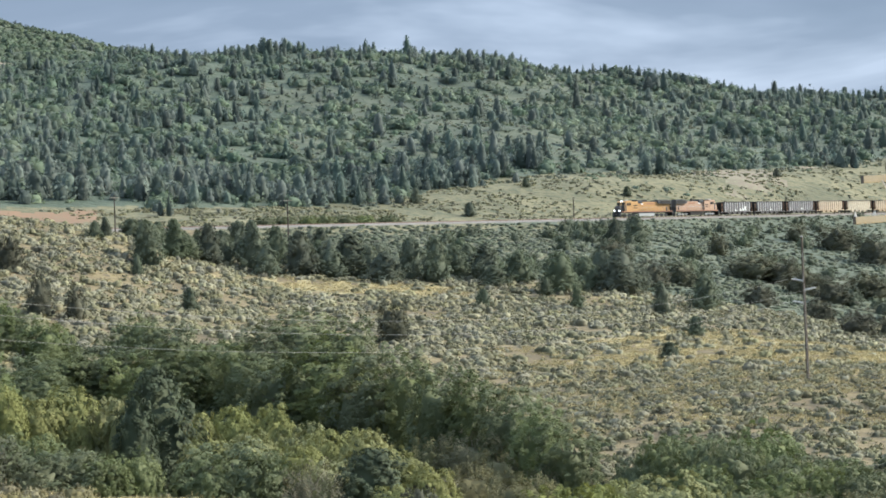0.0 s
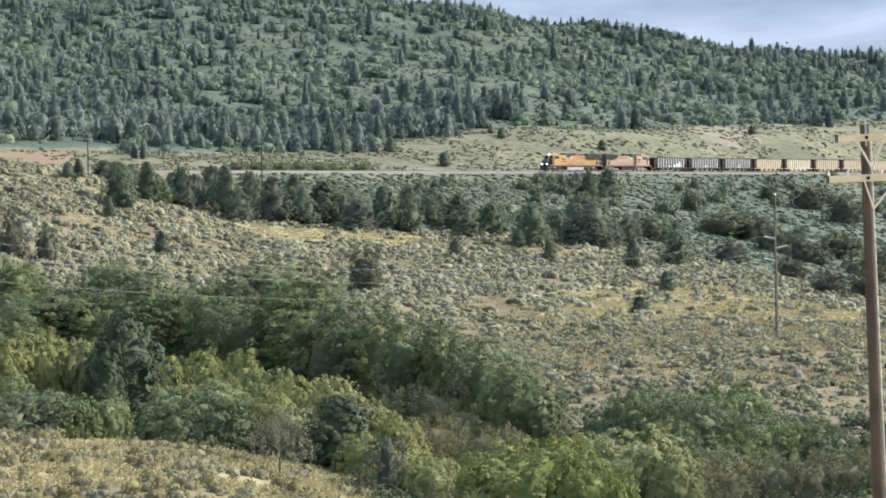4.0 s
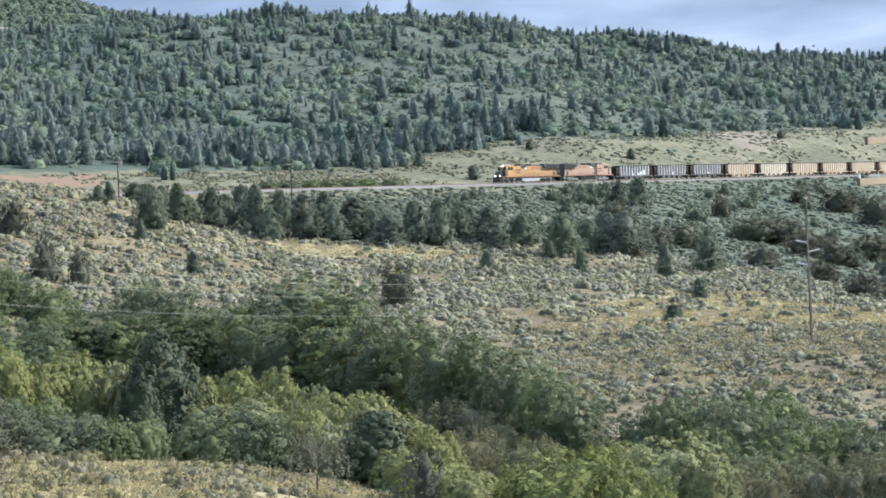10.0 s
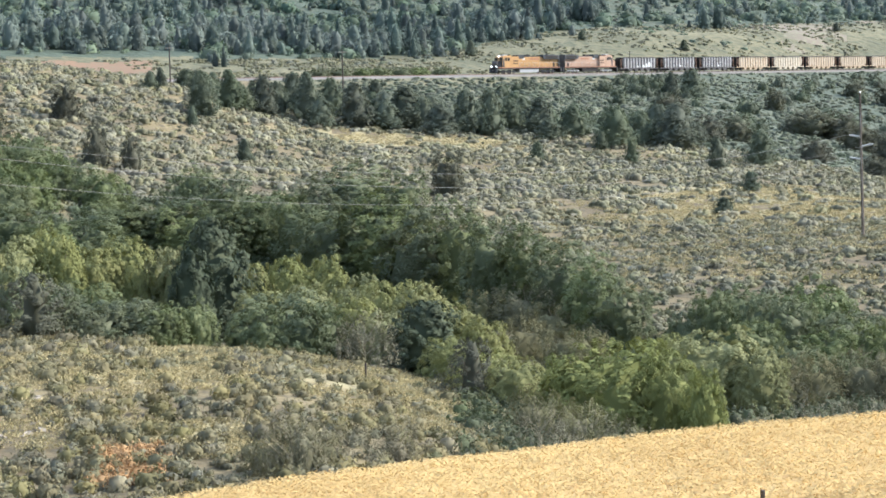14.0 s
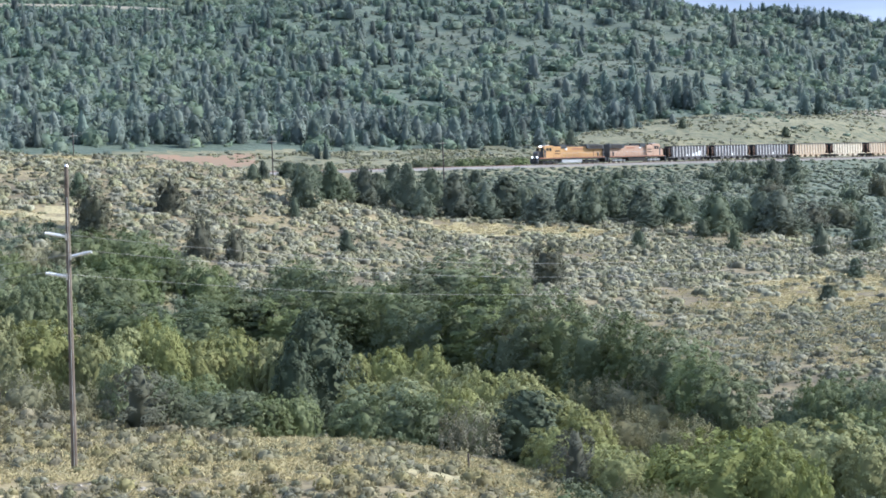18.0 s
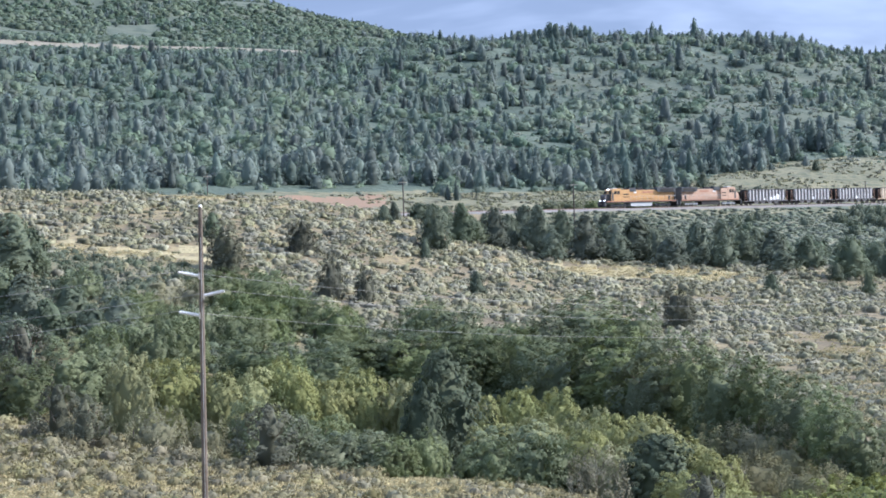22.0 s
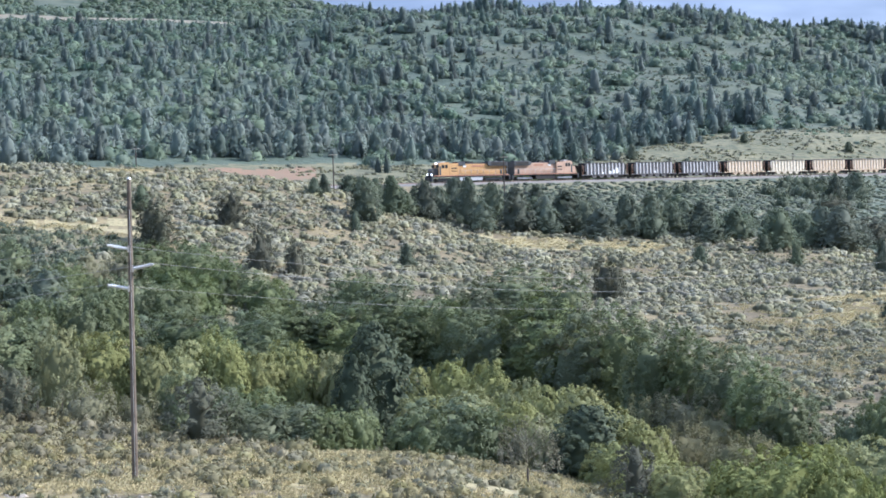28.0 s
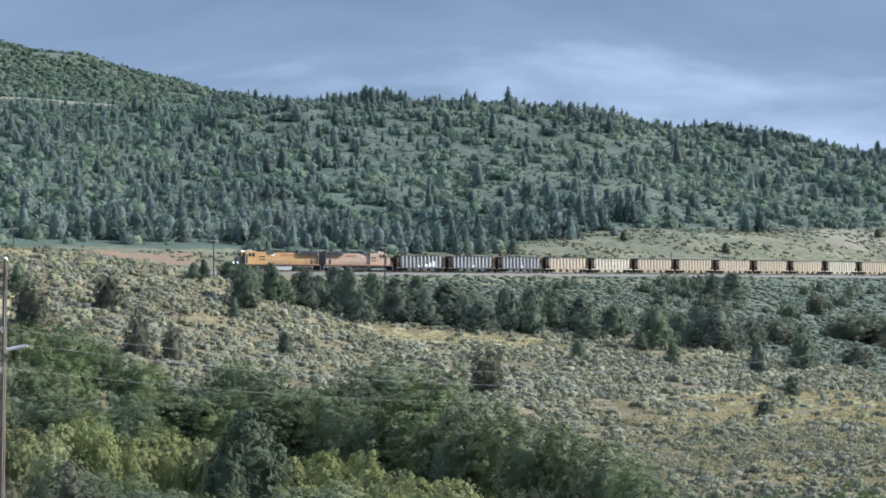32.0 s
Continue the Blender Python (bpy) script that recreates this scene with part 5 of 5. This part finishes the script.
def on_track(s):
    """The place and heading of a point s metres along the line, counted leftwards from where the third vehicle's front stands at the start."""
    th = -0.8700 - s / TRACK_R
    x, y = TRACK_C[0] + TRACK_R * math.cos(th), TRACK_C[1] + TRACK_R * math.sin(th)
    return x, y, math.degrees(math.atan2(-math.cos(th), math.sin(th)))


def build_track():
    S = np.arange(-420, 330, 6.0)
    mid = [on_track(s) for s in S]

    def strip(name, prof, mat, label, category, kind="structure"):
        V, Q = [], []
        n = len(prof)
        for (x, y, h), s in zip(mid, S):
            up = rail_level(s)
            sx, sy = -math.sin(radians(h)), math.cos(radians(h))
            V += [(x + sx * o, y + sy * o, up + q) for o, q in prof]
        for k in range(len(mid) - 1):
            Q += [(k * n + m, k * n + (m + 1) % n, (k + 1) * n + (m + 1) % n, (k + 1) * n + m) for m in range(n)]
        tagged(new(name, mesh_of(name, V, Q, mat)), label, category, kind=kind)

    strip("ballast_bed", [(-3.4, -0.9), (-1.7, -0.2), (1.7, -0.2), (3.4, -0.9)], M_BALLAST, "grey-brown gravel ballast of the railway line", "ballast")
    for o in (-0.75, 0.75):
        strip("rail", [(o - 0.04, -0.19), (o - 0.04, 0.0), (o + 0.04, 0.0), (o + 0.04, -0.19)], M_RAIL, "worn steel rail on the ballast", "rail")
    me = mesh_of("sleepers", *sleepers(), M_RUST)
    tagged(new("sleepers", me), "dark wooden sleepers under the rails", "sleepers", kind="stuff")


def sleepers():
    V, Q = [], []
    for k in range(1000):
        x, y, h = on_track(-400 + 0.7 * k)
        z = rail_level(-400 + 0.7 * k)
        c, s = math.cos(radians(h)), math.sin(radians(h))
        b = len(V)
        for dz in (-0.3, -0.17):
            for u, v in ((-0.11, -1.3), (0.11, -1.3), (0.11, 1.3), (-0.11, 1.3)):
                V.append((x + u * c - v * s, y + u * s + v * c, z + dz))
        Q += [(b + 4, b + 5, b + 6, b + 7), (b, b + 1, b + 5, b + 4), (b + 1, b + 2, b + 6, b + 5), (b + 2, b + 3, b + 7, b + 6), (b + 3, b, b + 4, b + 7)]
    return V, Q


build_track()


def bogie(root, x, axles, gap, mat):
    """A truck with its wheels under a vehicle."""
    half = gap * (axles - 1) / 2
    t = part("truck", boxes((x - half - 0.55, x + half + 0.55, -1.12, -0.98, 0.42, 0.72), (x - half - 0.55, x + half + 0.55, 0.98, 1.12, 0.42, 0.72), (x - 0.4, x + 0.4, -1.0, 1.0, 0.45, 0.75), bev=0.04), mat, root)
    for k in range(axles):
        for y in (-0.78, 0.78):
            bm = rod((x - half + gap * k, y - 0.07, 0.5), (x - half + gap * k, y + 0.07, 0.5), 0.5, 0.5, 18)
            part("wheel", bm, M_WHEEL, t)
    return t


def locomotive(paint, label, lit):
    """A six-axle diesel, 22.3 m long, nose towards +x, rails at z = 0."""
    root = new("locomotive")
    tagged(root, label, "locomotive", "locomotives")
    part("frame", boxes((-10.6, 10.6, -1.5, 1.5, 1.12, 1.5), bev=0.04), M_BLACK, root)
    part("sill_stripe", boxes((-10.4, 10.4, -1.53, -1.503, 1.34, 1.52), (-10.4, 10.4, 1.503, 1.53, 1.34, 1.52)), M_RED, root, "red sill stripe")
    part("fuel_tank", prism([(-3.2, 0.55), (-2.9, 0.3), (2.9, 0.3), (3.2, 0.55), (3.2, 1.12), (-3.2, 1.12)], -1.35, 1.35), M_PALE_GREY if lit else M_BLACK, root)
    cab = part("cab", prism([(6.1, 1.5), (9.0, 1.5), (9.0, 3.1), (8.75, 4.05), (8.2, 4.32), (6.1, 4.32)], -1.52, 1.52), paint, root)
    for y, q in ((-1.53, -1.545), (1.53, 1.545)):
        lo, hi = min(y, q), max(y, q)
        part("side_window", boxes((6.55, 7.25, lo, hi, 3.05, 3.8)), M_GLASS, cab)
        part("side_window", boxes((7.45, 8.15, lo, hi, 3.05, 3.8)), M_GLASS, cab)
        part("door", boxes((8.35, 8.85, lo, hi, 1.6, 3.5)), M_LOCO_GREY, cab)
    for y in (-0.95, 0.95):
        part("windscreen", boxes((8.92, 9.03, y - 0.5, y + 0.5, 3.15, 3.85)), M_GLASS, cab)
    # the leading nose is painted dark for the shade on its front
    nose = part("nose", prism([(9.0, 1.5), (10.4, 1.5), (10.45, 2.6), (10.1, 3.05), (9.0, 3.1)], -0.95, 0.95), M_SHADE_WEAR if lit else paint, root)
    for y in (-0.42, 0.42):
        part("ditch_light", rod((10.55, y * 2.2, 1.72), (10.66, y * 2.2, 1.72), 0.16, 0.16, 12), M_LAMP if lit else M_GLASS, root)
    part("headlight", boxes((8.75, 8.86, -0.3, 0.3, 4.06, 4.3)), M_LAMP if lit else M_GLASS, root)
    part("long_hood", boxes((-7.2, 6.1, -1.02, 1.02, 1.5, 3.95), bev=0.06), paint, root)
    part("electrical_cabinet", boxes((3.6, 6.1, -1.5, 1.5, 1.5, 4.1), bev=0.05), paint, root)
    rad = part("radiator_wing", prism([(-10.1, 3.4), (-5.2, 3.4), (-4.7, 3.65), (-4.7, 4.35), (-10.1, 4.35)], -1.5, 1.5), M_LOCO_GREY, root, "dark flared radiator section")
    part("rear_hood", boxes((-10.1, -7.2, -1.05, 1.05, 1.5, 3.4), bev=0.05), paint, root)
    for y in (-1.52, 1.52):
        part("radiator_grille", boxes((-9.7, -5.6, y - 0.02, y + 0.02, 3.55, 4.2)), M_BLACK, rad)
    part("roof", boxes((-4.7, 6.1, -0.9, 0.9, 3.95, 4.12), bev=0.04), M_LOCO_GREY, root)
    part("exhaust", boxes((-1.2, 0.6, -0.4, 0.4, 4.12, 4.5), bev=0.05), M_BLACK, root)
    part("dynamic_brake", boxes((1.4, 3.6, -1.2, 1.2, 3.6, 4.5), bev=0.08), M_LOCO_GREY, root)
    for x in (-9.2, -7.4, -5.8):
        part("roof_fan", rod((x, 0, 4.35), (x, 0, 4.52), 0.75, 0.7, 18), M_LOCO_GREY, root)
    # the end wall and leading cab front take the same painted shade
    part("end_wall", boxes((-10.2, -10.1, -1.46, 1.46, 1.5, 4.3)), M_SHADE_WEAR, root, "dark rear end wall")
    part("cab_front", boxes((9.0, 9.02, -1.5, 1.5, 1.55, 3.1)), M_SHADE_WEAR if lit else paint, root)
    part("horn", boxes((5.3, 5.8, -0.3, 0.3, 4.12, 4.4)), M_BLACK, root)
    part("air_conditioner", boxes((6.6, 7.9, -0.7, 0.7, 4.3, 4.52), bev=0.05), M_PALE_GREY, root)
    for side in (-1, 1):
        y = 1.045 * side
        for k in range(9):
            x = -4.6 + k * 0.92
            part("hood_door", boxes((x, x + 0.84, min(y, y + 0.02 * side), max(y, y + 0.02 * side), 1.7, 3.2), bev=0.004), paint, root)
        for x, w, z0, z1 in ((3.9, 1.6, 2.9, 3.15), (3.9, 1.6, 2.3, 2.5)):
            part("louvre", boxes((x, x + w, min(1.505 * side, 1.53 * side), max(1.505 * side, 1.53 * side), z0, z1)), M_BLACK, root)
        part("access_door", boxes((-8.9, -8.3, min(1.06 * side, 1.09 * side), max(1.06 * side, 1.09 * side), 1.6, 2.65)), M_BLACK, root)
        part("emblem", boxes((1.2, 2.0, min(1.07 * side, 1.085 * side), max(1.07 * side, 1.085 * side), 3.25, 3.7)), M_WHITE, root, "pale plain emblem")
        part("name_bar", boxes((-3.6, -0.4, min(1.07 * side, 1.085 * side), max(1.07 * side, 1.085 * side), 3.3, 3.65)), M_RED, root, "plain red lettering bar")
        part("walkway", boxes((-10.2, 8.9, min(1.05 * side, 1.5 * side), max(1.05 * side, 1.5 * side), 1.5, 1.56)), M_LOCO_GREY, root)
        part("handrail", rod((-10.2, 1.47 * side, 2.55), (3.5, 1.47 * side, 2.55), 0.025, 0.025, 6), M_PALE_GREY, root)
        for k in range(9):
            x = -10.1 + 1.68 * k
            part("stanchion", rod((x, 1.47 * side, 1.5), (x, 1.47 * side, 2.55), 0.022, 0.022, 6), M_PALE_GREY, root)
        for x in (-10.75, 10.75):
            part("steps", boxes((x - 0.15, x + 0.15, min(0.9 * side, 1.5 * side), max(0.9 * side, 1.5 * side), 0.4, 1.4)), M_LOCO_GREY, root)
    for x in (-1, 1):
        part("pilot", prism([(x * 10.55, 0.2), (x * 10.95, 0.25), (x * 10.75, 1.2), (x * 10.55, 1.2)], -1.4, 1.4), M_BLACK, root)
        part("coupler", boxes((min(x * 10.7, x * 11.2), max(x * 10.7, x * 11.2), -0.15, 0.15, 0.75, 1.05), bev=0.03), M_WHEEL, root)
        bogie(root, x * 6.6, 3, 1.85, M_PALE_GREY if not lit else M_LOCO_GREY)
    return root


def hopper(paint, ribs, label, marks):
    """A ribbed open-top coal car, 15.2 m over its body, rails at z = 0."""
    root = new("coal_car")
    tagged(root, label, "freight car", "coal cars")
    side = [(-6.5, 1.75), (-5.9, 1.0), (5.9, 1.0), (6.5, 1.75), (6.5, 3.25), (6.3, 3.62), (5.9, 3.78), (-5.9, 3.78), (-6.3, 3.62), (-6.5, 3.25)]
    for s in (-1, 1):
        w = part("side_wall", prism(side, min(1.40 * s, 1.47 * s), max(1.40 * s, 1.47 * s)), paint, root)
        # rib colour carries the sun that catches them, panel colour the shade between
        for k in range(11):
            x = -5.8 + k * 11.6 / 10
            part("rib", boxes((x - 0.12, x + 0.12, min(1.47 * s, 1.66 * s), max(1.47 * s, 1.66 * s), 1.05, 3.66)), ribs, w)
        part("top_rail", boxes((-6.1, 6.1, min(1.36 * s, 1.68 * s), max(1.36 * s, 1.68 * s), 3.66, 3.84), bev=0.02), M_SHADE_WEAR, root, "dark worn top rail")
        part("side_sill", boxes((-7.6, 7.6, min(1.3 * s, 1.58 * s), max(1.3 * s, 1.58 * s), 0.86, 1.06), bev=0.02), paint, root)
        for x, wd, z0, z1 in marks:
            part("marking", boxes((x, x + wd, min(1.661 * s, 1.668 * s), max(1.661 * s, 1.668 * s), z0, z1)), M_WHITE, root, "plain white marking")
        for x in (-7.4, 7.05):
            part("ladder", boxes(*[(x, x + 0.35, min(1.4 * s, 1.46 * s), max(1.4 * s, 1.46 * s), 1.1 + 0.42 * k, 1.16 + 0.42 * k) for k in range(6)], (x - 0.04, x, min(1.4 * s, 1.47 * s), max(1.4 * s, 1.47 * s), 0.95, 3.5), (x + 0.35, x + 0.39, min(1.4 * s, 1.47 * s), max(1.4 * s, 1.47 * s), 0.95, 3.5)), M_RUST, root)
    # end walls and cages are coloured black to hold the shade between cars
    for x in (-1, 1):
        part("end_wall", boxes((min(6.35 * x, 6.5 * x), max(6.35 * x, 6.5 * x), -1.4, 1.4, 1.0, 3.7)), M_BLACK, root, "end wall painted black for its shade")
        part("slope_sheet", prism([(6.5 * x, 3.3), (7.45 * x, 3.3), (7.45 * x, 3.1), (6.5 * x, 1.3)], -1.3, 1.3), M_BLACK, root, "dark sloping end sheet")
        for y in (-1.25, 0.0, 1.25):
            part("end_post", boxes((min(7.35 * x, 7.5 * x), max(7.35 * x, 7.5 * x), y - 0.09, y + 0.09, 0.98, 3.4)), M_BLACK, root)
        part("platform", boxes((min(6.5 * x, 7.75 * x), max(6.5 * x, 7.75 * x), -1.3, 1.3, 0.84, 0.98)), M_BLACK, root)
        part("coupler", boxes((min(7.7 * x, 8.12 * x), max(7.7 * x, 8.12 * x), -0.14, 0.14, 0.72, 1.0), bev=0.03), M_WHEEL, root)
        bogie(root, x * 5.9, 2, 1.78, M_BLACK)
    part("coal_load", coal(), M_BLACK, root, "black coal load")
    for k in range(4):
        x = -3.5 + k * 2.33
        part("hopper_bay", prism([(x - 1.1, 1.0), (x + 1.1, 1.0), (x + 0.45, 0.32), (x - 0.45, 0.32)], -1.42, 1.42), paint, root)
    return root


def coal():
    bm = bmesh.new()
    bmesh.ops.create_grid(bm, x_segments=24, y_segments=6, size=1.0, matrix=Matrix.Translation((0, 0, 3.5)) @ Matrix.Diagonal((6.3, 1.38, 1, 1)))
    for v in bm.verts:
        v.co.z += 0.16 * noise.noise(v.co * 1.3) + 0.25 * (1 - (v.co.y / 1.38) ** 2)
    return bm


LEAD = locomotive(M_YELLOW, "orange-yellow diesel locomotive with lit headlights leading the train", True)
SECOND = locomotive(M_FADED, "faded pinkish-orange diesel locomotive coupled backwards", False)
GREY = hopper(M_HOP_GREY, M_SUNLIT_RIB_GREY, "dark grey ribbed coal car with white scrawled markings", ((-4.2, 0.9, 1.3, 2.5), (-3.0, 0.7, 1.2, 2.1), (-1.9, 0.9, 1.2, 1.8), (0.6, 0.5, 1.2, 1.6)))
GREY_PLAIN = hopper(M_HOP_GREY, M_SUNLIT_RIB_GREY, "plain dark grey ribbed coal car", ((-0.6, 0.5, 1.2, 1.7),))
BEIGE = hopper(M_HOP_BEIGE, M_SUNLIT_RIB_BEIGE, "weathered beige ribbed coal car", ())
PALE = hopper(M_HOP_PALE, M_HOP_PALE, "pale cream ribbed coal car", ())
LEAD.scale, SECOND.scale = (1.06, 1, 1.1), (0.945, 1, 1.1)
for ob in (GREY, GREY_PLAIN, BEIGE, PALE):
    ob.scale = (1, 1, 1.07)
TRAIN = [(LEAD, 33.2, 0), (SECOND, 10.7, 180)]
USED = set()
for k in range(22):
    kind = GREY if k == 0 else GREY_PLAIN if k < 3 else PALE if k in (4, 10) else BEIGE
    car = copy_thing(kind, Matrix()) if kind in USED else kind
    USED.add(kind)
    TRAIN.append((car, -8.3 - 16.2 * k, 0))


def motions():
    """The train rolls left along its line, a little faster towards the end."""
    for ob, lead, turn in TRAIN:
        rows = []
        for t in range(0, 33, 2):
            s = 4.78 * t + 0.0065 * t * t + 1.3 + lead
            x, y, h = on_track(s)
            rows.append((t, pose(x, y, rail_level(s), 0, 0, h + turn)))
        walk(ob, rows)


motions()
